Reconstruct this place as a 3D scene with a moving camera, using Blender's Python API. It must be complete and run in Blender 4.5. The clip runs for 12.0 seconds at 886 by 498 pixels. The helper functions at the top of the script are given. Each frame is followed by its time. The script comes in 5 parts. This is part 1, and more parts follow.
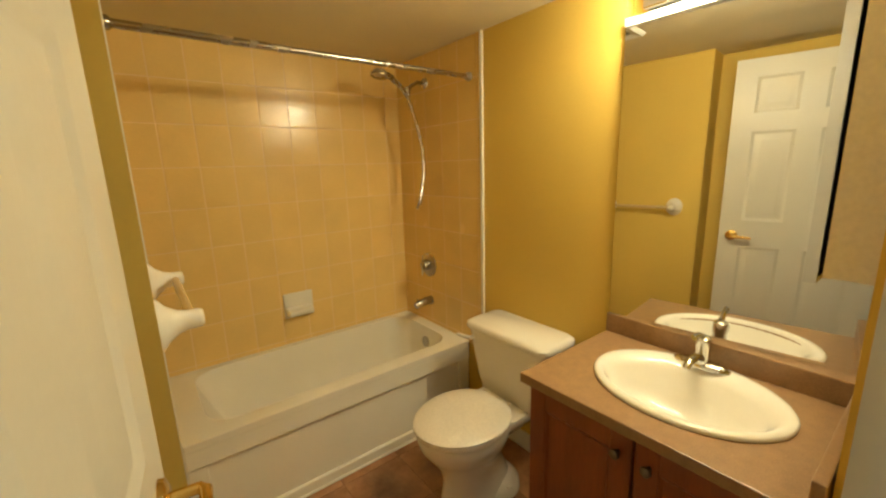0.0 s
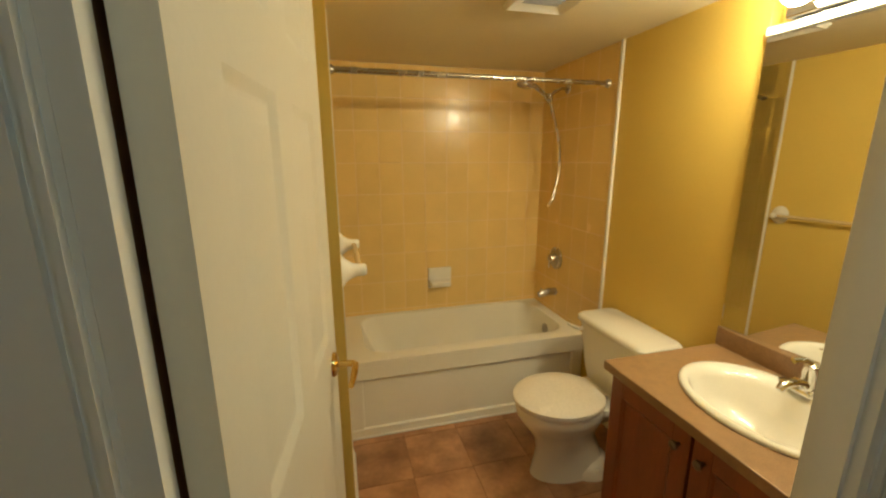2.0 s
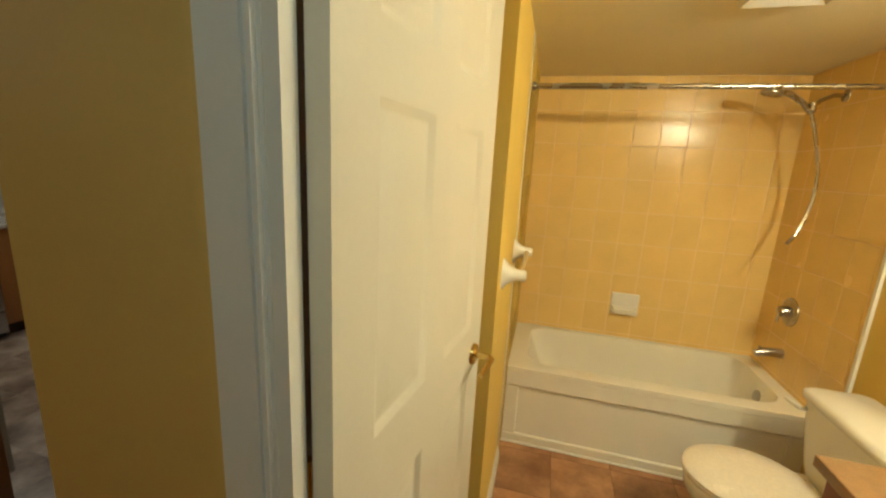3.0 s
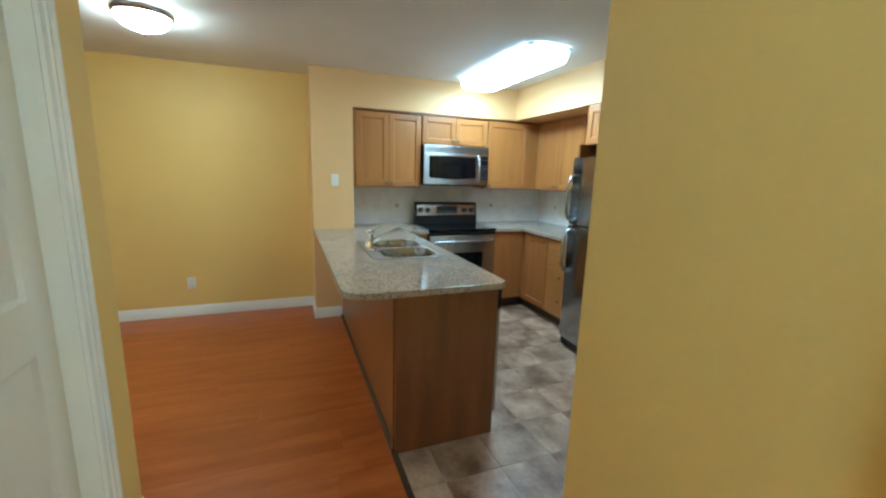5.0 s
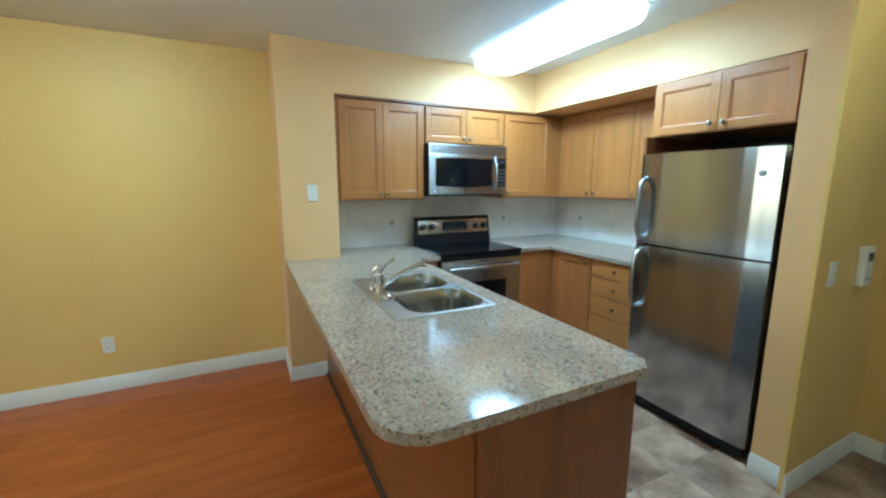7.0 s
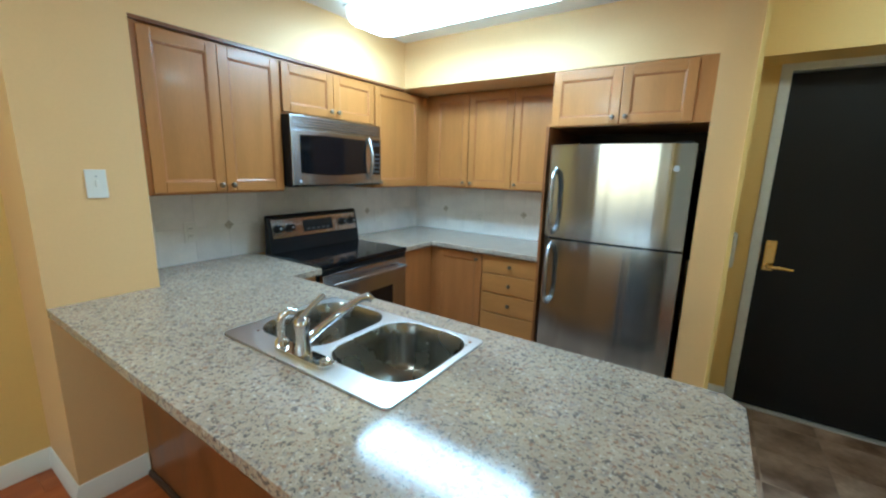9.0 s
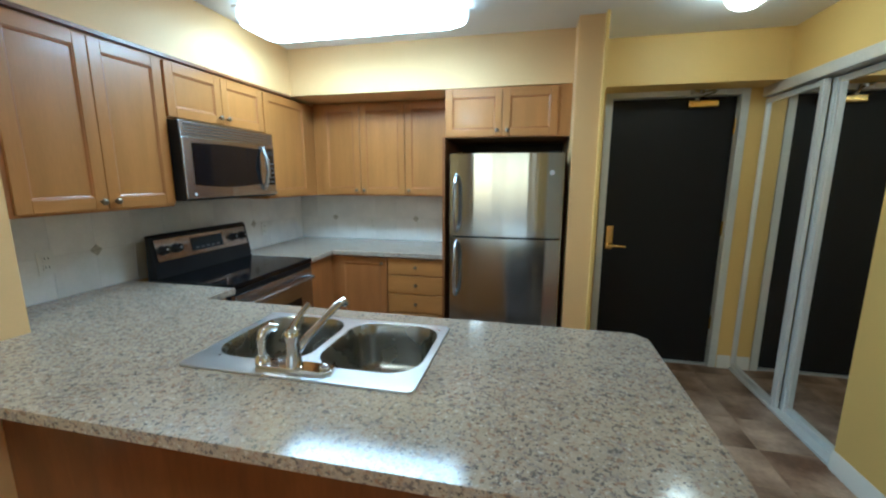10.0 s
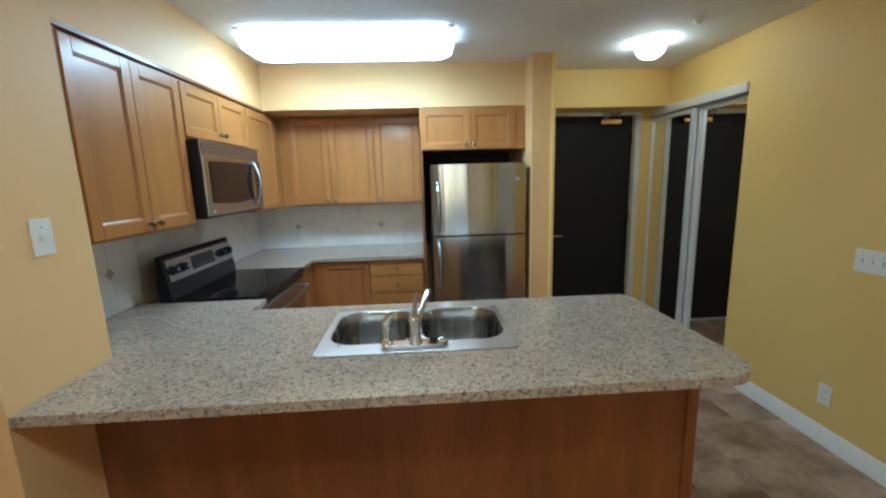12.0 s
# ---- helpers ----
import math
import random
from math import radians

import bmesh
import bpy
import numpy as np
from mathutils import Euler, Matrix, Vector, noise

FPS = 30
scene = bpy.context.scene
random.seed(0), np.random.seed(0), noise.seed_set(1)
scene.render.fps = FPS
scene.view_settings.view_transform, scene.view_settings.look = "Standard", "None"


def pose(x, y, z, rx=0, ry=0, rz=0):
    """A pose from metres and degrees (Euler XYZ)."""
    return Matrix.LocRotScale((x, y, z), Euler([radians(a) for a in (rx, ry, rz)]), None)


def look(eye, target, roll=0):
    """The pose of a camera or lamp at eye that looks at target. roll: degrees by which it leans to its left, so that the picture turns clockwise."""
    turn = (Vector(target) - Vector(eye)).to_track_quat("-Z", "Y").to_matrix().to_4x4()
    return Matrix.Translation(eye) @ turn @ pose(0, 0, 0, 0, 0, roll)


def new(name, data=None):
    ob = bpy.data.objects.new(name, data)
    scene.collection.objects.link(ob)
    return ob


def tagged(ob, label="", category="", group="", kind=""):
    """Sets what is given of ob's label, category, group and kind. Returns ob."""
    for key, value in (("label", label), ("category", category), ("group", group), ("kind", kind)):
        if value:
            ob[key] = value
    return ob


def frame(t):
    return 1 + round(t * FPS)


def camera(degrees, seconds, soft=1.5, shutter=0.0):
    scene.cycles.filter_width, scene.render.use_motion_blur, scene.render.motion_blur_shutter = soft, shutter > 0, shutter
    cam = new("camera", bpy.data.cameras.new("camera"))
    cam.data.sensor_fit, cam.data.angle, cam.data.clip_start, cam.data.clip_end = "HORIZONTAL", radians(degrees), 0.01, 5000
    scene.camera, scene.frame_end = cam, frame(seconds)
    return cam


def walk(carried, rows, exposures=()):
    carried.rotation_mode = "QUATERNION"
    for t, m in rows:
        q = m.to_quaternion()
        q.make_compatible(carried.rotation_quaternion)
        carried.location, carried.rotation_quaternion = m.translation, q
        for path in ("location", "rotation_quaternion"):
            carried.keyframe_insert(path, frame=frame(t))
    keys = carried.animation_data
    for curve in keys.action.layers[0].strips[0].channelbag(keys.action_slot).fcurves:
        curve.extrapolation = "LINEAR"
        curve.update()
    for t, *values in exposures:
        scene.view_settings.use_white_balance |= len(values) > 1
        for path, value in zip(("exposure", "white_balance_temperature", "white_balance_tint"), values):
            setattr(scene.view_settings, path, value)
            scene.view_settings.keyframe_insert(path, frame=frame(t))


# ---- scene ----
cam = camera(96.3, 12.0, soft=2.3)
PATH = [
    (0, (-0.25, -0.171, 1.473), (0.941, 1.384, 1.068), -1.7),
    (0.5, (-0.25, -0.193, 1.468), (0.942, 1.366, 1.08), -0.8),
    (1, (-0.26, -0.279, 1.499), (0.838, 1.346, 1.111), -0.5),
    (1.5, (-0.263, -0.415, 1.515), (0.512, 1.392, 1.140), 0.5),
    (2, (-0.249, -0.511, 1.53), (0.251, 1.374, 1.088), -0.2),
    (2.5, (-0.174, -0.545, 1.525), (-0.127, 1.41, 1.105), 1.7),
    (3, (-0.115, -0.577, 1.537), (-0.608, 1.316, 1.122), 3.0),
    (3.5, (-0.119, -0.610, 1.526), (-1.076, 1.103, 1.140), 1.9),
    (3.7, (-0.136, -0.638, 1.534), (-1.298, 0.940, 1.14), 1.7),
    (5.3, (-0.555, -0.676, 1.454), (-2.405, -0.008, 1.089), 1.7),
    (5.5, (-0.666, -0.682, 1.446), (-2.503, 0.026, 1.094), 1.9),
    (6, (-0.904, -0.712, 1.461), (-2.695, 0.097, 1.094), 0.9),
    (6.5, (-1.163, -0.702, 1.457), (-2.939, 0.15, 1.11), 1.4),
    (6.7, (-1.285, -0.688, 1.466), (-3.067, 0.156, 1.132), 0.7),
    (8.3, (-2.121, -0.71, 1.452), (-3.639, 0.537, 1.074), 1.0),
    (8.5, (-2.159, -0.703, 1.46), (-3.626, 0.602, 1.081), 2.2),
    (9, (-2.353, -0.809, 1.485), (-3.448, 0.817, 1.088), 1.4),
    (9.5, (-2.49, -0.951, 1.467), (-3.249, 0.866, 1.118), 0.6),
    (10, (-2.642, -1.101, 1.48), (-3.073, 0.82, 1.127), 0.1),
    (10.5, (-2.896, -1.241, 1.505), (-2.953, 0.727, 1.15), -1.4),
    (11, (-3.045, -1.359, 1.515), (-3.01, 0.616, 1.203), -1.2),
    (11.5, (-3.157, -1.476, 1.507), (-3.102, 0.49, 1.144), -1.5),
    (12, (-3.275, -1.532, 1.532), (-3.174, 0.435, 1.183), -1.7),
]
walk(cam, [(t, look(eye, target, roll)) for t, eye, target, roll in PATH],
     exposures=[(0.0, -1.15, 6550, 4), (1.5, -1.27, 6400, 4), (2.3, -1.14, 6380, 3), (3.0, -0.80, 6250, 2), (3.5, -0.90, 5950, 0), (4.0, -0.4, 5700, -4), (5.0, 0.75, 4750, -8), (5.4, 0.94, 4420, -13), (6.7, 0.94, 4400, -12), (8.3, 0.80, 4580, -8), (9.0, 0.80, 4630, -7), (9.5, 0.68, 4660, -6), (10.0, 0.54, 4690, -5), (12.0, 0.50, 4820, -3)])

# ---- world, lamps' colours ----
world = bpy.data.worlds.new("world")
scene.world = world
world.use_nodes = True
wn = world.node_tree
sky = wn.nodes.new("ShaderNodeTexSky")
sky.sky_type, sky.sun_disc, sky.sun_elevation, sky.sun_rotation = "NISHITA", False, radians(25), radians(200)
wn.links.new(sky.outputs[0], wn.nodes["Background"].inputs[0])
wn.nodes["Background"].inputs[1].default_value = 0.15

KITCHEN_TUBE = ((0.82, 0.95, 1.0), 16.5)
TUBE_SIDE = ((0.82, 0.95, 1.0), 1.9)
DOME_WARM = ((1.0, 0.96, 0.78), 45.0)
DOME_FOYER = ((1.0, 0.94, 0.76), 21.0)
FILL_CORRIDOR = ((0.62, 0.85, 1.0), 38.0)
VANITY_BULB = ((1.0, 0.86, 0.57), 365.0)

# ---- heights and planes ----
CEIL, BCEIL = 2.42, 2.115
TILE_X, PIER_X, DIN_X, PIER_Y, BULK_X = -4.84, -4.455, -4.88, -0.066, -4.468
BACK_Y, SOFF_Y, SOFF_Z = 2.385, 1.74, 2.088
HALL_X, DOOR_Y = -1.078, 2.25
BX0, BX1, BY1, VAN_Y = -0.26, 1.20, 2.16, 0.629

# ---- helpers ----
ORG = {}


def thing(name, at, label="", category="", group="", kind="", turn=0.0):
    ob = new(name)
    ob.empty_display_size = 0.1
    ob.matrix_basis = pose(*at, 0, 0, turn)
    ORG[ob] = Vector((0, 0, 0)) if turn else Vector(at)
    return tagged(ob, label, category, group, kind)


def finish(bm, mat, name, origin, smooth=40, bevel=0.0, seg=2):
    if bevel:
        es = [e for e in bm.edges if len(e.link_faces) == 2 and e.calc_face_angle(0) > 0.6]
        bmesh.ops.bevel(bm, geom=es, offset=bevel, segments=seg, profile=0.6, affect="EDGES", clamp_overlap=True)
    bm.transform(Matrix.Translation(-origin))
    bmesh.ops.recalc_face_normals(bm, faces=bm.faces)
    for fc in bm.faces:
        fc.smooth = True
    me = bpy.data.meshes.new(name)
    bm.to_mesh(me)
    bm.free()
    me.set_sharp_from_angle(angle=radians(min(smooth, 9) if bevel and smooth < 60 else smooth))
    me.materials.append(mat)
    return me


def part(name, bm, mat, parent, label="", bevel=0.0, smooth=40, seg=2):
    """One mesh, given in world coordinates, under a thing or a part."""
    origin = ORG[parent]
    ob = new(name, finish(bm, mat, name, origin, smooth, bevel, seg))
    ob.parent = parent
    ORG[ob] = origin
    return tagged(ob, label)


def solo(name, bm, mat, label="", category="", group="", kind="", bevel=0.0, smooth=40, at=None):
    origin = Vector(at) if at else Vector((0, 0, 0))
    ob = new(name, finish(bm, mat, name, origin, smooth, bevel))
    ob.location = origin
    ORG[ob] = origin
    return tagged(ob, label, category, group, kind)


def structure(name, bm, mat, label="", category="", bevel=0.0):
    return solo(name, bm, mat, label, category or name.split("_")[0], kind="structure", bevel=bevel)


def B(x0, x1, y0, y1, z0, z1, bm=None):
    bm = bm or bmesh.new()
    c = Vector(((x0 + x1) / 2, (y0 + y1) / 2, (z0 + z1) / 2))
    s = (abs(x1 - x0), abs(y1 - y0), abs(z1 - z0), 1)
    bmesh.ops.create_cube(bm, size=1, matrix=Matrix.Translation(c) @ Matrix.Diagonal(s))
    return bm


def boxes(*rows):
    bm = bmesh.new()
    for r in rows:
        B(*r, bm=bm)
    return bm


def rot_to(axis):
    return Vector((0, 0, 1)).rotation_difference(Vector(axis)).to_matrix().to_4x4()


def C(at, axis, r, h, bm=None, r2=None, seg=24):
    """A cylinder or cone from at along axis."""
    bm = bm or bmesh.new()
    a = Vector(axis).normalized()
    m = Matrix.Translation(Vector(at) + a * h / 2) @ rot_to(a)
    bmesh.ops.create_cone(bm, cap_ends=True, segments=seg, radius1=r, radius2=r if r2 is None else r2, depth=h, matrix=m)
    return bm


def lathe(profile, at, axis=(0, 0, 1), bm=None, seg=28, sx=1.0, sy=1.0):
    """Turns (radius, height) pairs round an axis."""
    bm = bm or bmesh.new()
    m = Matrix.Translation(at) @ rot_to(axis)
    rings = []
    for r, h in profile:
        rings.append([bm.verts.new(m @ Vector((sx * r * math.cos(k * math.tau / seg), sy * r * math.sin(k * math.tau / seg), h))) for k in range(seg)])
    for a, b in zip(rings, rings[1:]):
        for k in range(seg):
            bm.faces.new((a[k], a[(k + 1) % seg], b[(k + 1) % seg], b[k]))
    for ring in (rings[0], rings[-1]):
        if (ring[0].co - ring[seg // 2].co).length > 1e-5:
            bm.faces.new(ring)
    bmesh.ops.remove_doubles(bm, verts=bm.verts, dist=1e-5)
    return bm


def tube(points, r, bm=None, seg=12, flat=1.0):
    """A round bar swept along points; r may be one radius or one for each point."""
    bm = bm or bmesh.new()
    pts = [Vector(p) for p in points]
    rs = r if isinstance(r, (list, tuple)) else [r] * len(pts)
    rings = []
    side = None
    for i, p in enumerate(pts):
        d = (pts[min(i + 1, len(pts) - 1)] - pts[max(i - 1, 0)]).normalized()
        if side is None:
            side = d.orthogonal().normalized()
        side = (side - d * side.dot(d)).normalized()
        up = d.cross(side)
        rings.append([bm.verts.new(p + rs[i] * (math.cos(k * math.tau / seg) * side + flat * math.sin(k * math.tau / seg) * up)) for k in range(seg)])
    for a, b in zip(rings, rings[1:]):
        for k in range(seg):
            bm.faces.new((a[k], a[(k + 1) % seg], b[(k + 1) % seg], b[k]))
    bm.faces.new(rings[0])
    bm.faces.new(rings[-1])
    return bm


def arc(p0, p1, bulge, n=8):
    """Points from p0 to p1 along a bow that leaves the line by the vector bulge."""
    a, b, c = Vector(p0), Vector(p1), Vector(bulge)
    return [a.lerp(b, i / n) + c * math.sin(math.pi * i / n) for i in range(n + 1)]


def rrect(x0, x1, y0, y1, r, n=5):
    pts = []
    for cx, cy, a0 in ((x1 - r, y0 + r, -90), (x1 - r, y1 - r, 0), (x0 + r, y1 - r, 90), (x0 + r, y0 + r, 180)):
        for k in range(n + 1):
            a = radians(a0 + 90 * k / n)
            pts.append((cx + r * math.cos(a), cy + r * math.sin(a)))
    return pts


def ellipse(cx, cy, rx, ry, n=40, power=2.0):
    pts = []
    for k in range(n):
        a = math.tau * k / n
        c, s = math.cos(a), math.sin(a)
        pts.append((cx + rx * math.copysign(abs(c) ** (2 / power), c), cy + ry * math.copysign(abs(s) ** (2 / power), s)))
    return pts


def slab(outer, holes, z0, z1, bm=None):
    """A flat plate with holes."""
    bm = bm or bmesh.new()
    edges = []
    for loop in (outer, *holes):
        vs = [bm.verts.new((x, y, z1)) for x, y in loop]
        edges += [bm.edges.new((vs[i], vs[(i + 1) % len(vs)])) for i in range(len(vs))]
    got = bmesh.ops.triangle_fill(bm, use_beauty=True, use_dissolve=False, edges=edges)
    faces = [g for g in got["geom"] if isinstance(g, bmesh.types.BMFace)]
    ext = bmesh.ops.extrude_face_region(bm, geom=faces)
    bmesh.ops.translate(bm, vec=(0, 0, z0 - z1), verts=[v for v in ext["geom"] if isinstance(v, bmesh.types.BMVert)])
    return bm


def loft(loops, bm=None, cap_first=False, cap_last=True):
    """Skins loops of (x, y, z) points of equal number."""
    bm = bm or bmesh.new()
    rings = [[bm.verts.new(p) for p in lp] for lp in loops]
    n = len(rings[0])
    for a, b in zip(rings, rings[1:]):
        for k in range(n):
            bm.faces.new((a[k], a[(k + 1) % n], b[(k + 1) % n], b[k]))
    if cap_first:
        bm.faces.new(rings[0])
    if cap_last:
        bm.faces.new(rings[-1])
    return bm


def at_z(pts, z):
    return [(x, y, z) for x, y in pts]


# ---- materials ----
def material(name, base, rough=0.5, metal=0.0, vary=0.12, scale=6.0, grain=0.06, grain_scale=90.0, bump=0.1, bump_scale=120.0,
             coat=0.0, spec=0.5, stretch=None, per_object=0.0, emit=None, rough_vary=0.08, second=None, aniso=0.0, bump_detail=3):
    mat = bpy.data.materials.new(name)
    mat.use_nodes = True
    nt = mat.node_tree
    bs = nt.nodes["Principled BSDF"]
    link = nt.links.new
    co = nt.nodes.new("ShaderNodeTexCoord")
    mp = nt.nodes.new("ShaderNodeMapping")
    link(co.outputs["Object"], mp.inputs[0])
    if stretch:
        mp.inputs["Scale"].default_value = stretch
    rnd = nt.nodes.new("ShaderNodeObjectInfo")
    if per_object:
        shift = nt.nodes.new("ShaderNodeVectorMath")
        shift.operation = "MULTIPLY"
        link(rnd.outputs["Random"], shift.inputs[0])
        shift.inputs[1].default_value = (17.0, 31.0, 11.0)
        link(shift.outputs[0], mp.inputs["Location"])

    def noise_tex(sc, detail):
        n = nt.nodes.new("ShaderNodeTexNoise")
        n.inputs["Scale"].default_value, n.inputs["Detail"].default_value = sc, detail
        link(mp.outputs[0], n.inputs["Vector"])
        return n

    big, small = noise_tex(scale, 4), noise_tex(grain_scale, 3)
    colour = nt.nodes.new("ShaderNodeMix")
    colour.data_type = "RGBA"
    lo = tuple(c * (1 - vary) for c in base)
    hi = tuple(min(1, c * (1 + vary)) for c in (second or base))
    colour.inputs["A"].default_value, colour.inputs["B"].default_value = (*lo, 1), (*hi, 1)
    ramp = nt.nodes.new("ShaderNodeMapRange")
    ramp.inputs[1].default_value, ramp.inputs[2].default_value = 0.32, 0.68
    link(big.outputs["Fac"], ramp.inputs[0])
    link(ramp.outputs[0], colour.inputs["Factor"])
    hsv = nt.nodes.new("ShaderNodeHueSaturation")
    link(colour.outputs["Result"], hsv.inputs["Color"])
    val = nt.nodes.new("ShaderNodeMapRange")
    val.inputs[1].default_value, val.inputs[2].default_value = 0.25, 0.75
    val.inputs[3].default_value, val.inputs[4].default_value = 1 - grain, 1 + grain
    link(small.outputs["Fac"], val.inputs[0])
    if per_object:
        pv = nt.nodes.new("ShaderNodeMapRange")
        pv.inputs[3].default_value, pv.inputs[4].default_value = 1 - per_object, 1 + per_object
        link(rnd.outputs["Random"], pv.inputs[0])
        mul = nt.nodes.new("ShaderNodeMath")
        mul.operation = "MULTIPLY"
        link(val.outputs[0], mul.inputs[0])
        link(pv.outputs[0], mul.inputs[1])
        link(mul.outputs[0], hsv.inputs["Value"])
    else:
        link(val.outputs[0], hsv.inputs["Value"])
    link(hsv.outputs[0], bs.inputs["Base Color"])
    rr = nt.nodes.new("ShaderNodeMapRange")
    rr.inputs[3].default_value, rr.inputs[4].default_value = max(0.02, rough - rough_vary), min(1, rough + rough_vary)
    link(big.outputs["Fac"], rr.inputs[0])
    link(rr.outputs[0], bs.inputs["Roughness"])
    bs.inputs["Metallic"].default_value = metal
    bs.inputs["Specular IOR Level"].default_value = spec
    bs.inputs["Coat Weight"].default_value = coat
    bs.inputs["Coat Roughness"].default_value = 0.12
    if aniso:
        bs.inputs["Anisotropic"].default_value, bs.inputs["Anisotropic Rotation"].default_value = aniso, 0.25
        tg = nt.nodes.new("ShaderNodeTangent")
        tg.direction_type, tg.axis = "RADIAL", "Z"
        link(tg.outputs[0], bs.inputs["Tangent"])
    if bump:
        bt = noise_tex(bump_scale, bump_detail)
        bp = nt.nodes.new("ShaderNodeBump")
        bp.inputs["Strength"].default_value, bp.inputs["Distance"].default_value = bump, 0.004
        link(bt.outputs["Fac"], bp.inputs["Height"])
        link(bp.outputs[0], bs.inputs["Normal"])
    if emit:
        bs.inputs["Emission Color"].default_value = (*emit[0], 1)
        bs.inputs["Emission Strength"].default_value = emit[1]
    return mat


def granite_material():
    mat = material("granite", (0.425, 0.342, 0.255), rough=0.11, vary=0.1, scale=9, grain=0.05, bump=0.0, spec=0.5)
    nt = mat.node_tree
    link = nt.links.new
    bs = nt.nodes["Principled BSDF"]
    co = nt.nodes["Texture Coordinate"]
    hsv = nt.nodes["Hue/Saturation/Value"]
    src = hsv.outputs[0]
    for sc, lo, hi, col in ((50.0, 0.54, 0.68, (0.31, 0.26, 0.225)), (95.0, 0.60, 0.72, (0.60, 0.53, 0.45)), (80.0, 0.57, 0.68, (0.31, 0.195, 0.13)), (72.0, 0.59, 0.67, (0.16, 0.135, 0.122)), (120.0, 0.62, 0.70, (0.105, 0.09, 0.083))):
        n = nt.nodes.new("ShaderNodeTexNoise")
        n.inputs["Scale"].default_value, n.inputs["Detail"].default_value, n.inputs["Roughness"].default_value = sc, 2.5, 0.6
        shift = nt.nodes.new("ShaderNodeMapping")
        shift.inputs["Location"].default_value = (sc, sc * 0.3, 2)
        link(co.outputs["Object"], shift.inputs[0])
        link(shift.outputs[0], n.inputs["Vector"])
        r = nt.nodes.new("ShaderNodeMapRange")
        r.inputs[1].default_value, r.inputs[2].default_value = lo - 0.02, hi - 0.02
        link(n.outputs["Fac"], r.inputs[0])
        m = nt.nodes.new("ShaderNodeMix")
        m.data_type = "RGBA"
        link(r.outputs[0], m.inputs["Factor"])
        link(src, m.inputs["A"])
        m.inputs["B"].default_value = (*col, 1)
        src = m.outputs["Result"]
    link(src, bs.inputs["Base Color"])
    return mat


WALL = material("yellow_wall_paint", (0.73, 0.508, 0.156), rough=0.55, vary=0.035, scale=1.3, grain=0.015, bump=0.06, bump_scale=260)
# Peach variant of the yellow wall colour, for pier, bulkhead and kitchen walls.
WALL_PEACH = material("peach_wall_tone", (0.74, 0.485, 0.215), rough=0.55, vary=0.035, scale=1.3, grain=0.015, bump=0.06, bump_scale=260)
WALL_BATH = material("golden_wall_paint", (0.69, 0.485, 0.115), rough=0.6, spec=0.22, vary=0.04, scale=1.6, grain=0.015, bump=0.05, bump_scale=260)
CEILING = material("ceiling_paint", (0.80, 0.79, 0.78), rough=0.8, vary=0.03, scale=2, grain=0.03, grain_scale=160, bump=0.35, bump_scale=170)
CEIL_BATH = material("bath_ceiling_paint", (0.74, 0.66, 0.48), rough=0.6, vary=0.03, scale=2, grain=0.02, bump=0.08)
TRIM = material("white_trim_paint", (0.78, 0.76, 0.70), rough=0.35, vary=0.03, scale=3, grain=0.01, bump=0.03)
DOORW = material("white_door_paint", (0.70, 0.66, 0.56), rough=0.35, vary=0.03, scale=3, grain=0.015, bump=0.05)
STEELFRAME = material("grey_painted_steel", (0.62, 0.62, 0.58), rough=0.4, vary=0.04, bump=0.03)
BLACKDOOR = material("black_door_paint", (0.007, 0.0065, 0.006), rough=0.55, spec=0.3, vary=0.15, scale=4, grain=0.1, bump=0.06)
MAPLE = material("honey_maple", (0.385, 0.166, 0.039), rough=0.34, vary=0.09, scale=3.0, grain=0.055, grain_scale=34, bump=0.04, bump_scale=60, stretch=(5, 5, 0.7), per_object=0.05, coat=0.25)
MAPLE_H = material("honey_maple_across", (0.385, 0.166, 0.039), rough=0.34, vary=0.09, scale=3.0, grain=0.055, grain_scale=34, bump=0.04, bump_scale=60, stretch=(0.7, 0.7, 5), per_object=0.05, coat=0.25)
MAPLE_RED = material("reddish_maple", (0.34, 0.13, 0.034), rough=0.34, vary=0.1, scale=3.0, grain=0.055, grain_scale=34, bump=0.04, bump_scale=60, stretch=(5, 5, 0.7), coat=0.25)
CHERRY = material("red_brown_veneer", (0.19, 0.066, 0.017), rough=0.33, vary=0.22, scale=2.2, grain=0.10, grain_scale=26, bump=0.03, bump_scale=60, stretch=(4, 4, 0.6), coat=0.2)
VANWOOD = material("dark_cherry_vanity", (0.20, 0.052, 0.014), rough=0.32, vary=0.2, scale=2.5, grain=0.1, grain_scale=30, bump=0.03, stretch=(5, 5, 0.7), coat=0.2)
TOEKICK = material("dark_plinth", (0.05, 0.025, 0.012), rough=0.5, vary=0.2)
# Brown that carries the dark hinge gap's shade in its colour.
REBATE_SHADE = material("brown_gap_shade", (0.24, 0.105, 0.04), rough=0.6, vary=0.2, grain=0.1, stretch=(5, 5, 0.7))
LAMINATE = material("orange_laminate_plank", (0.325, 0.072, 0.0075), rough=0.33, vary=0.12, scale=2.0, grain=0.10, grain_scale=22, bump=0.015, bump_scale=40, stretch=(7, 0.8, 7), per_object=0.035, second=(0.365, 0.096, 0.015), coat=0.05)
SUBFLOOR = material("dark_joint", (0.19, 0.085, 0.035), rough=0.7, vary=0.2)
SLATE = material("mottled_slate_tile", (0.205, 0.105, 0.055), rough=0.40, vary=0.30, scale=4.2, grain=0.16, grain_scale=40, bump=0.25, bump_scale=22, per_object=0.16, second=(0.385, 0.27, 0.185))
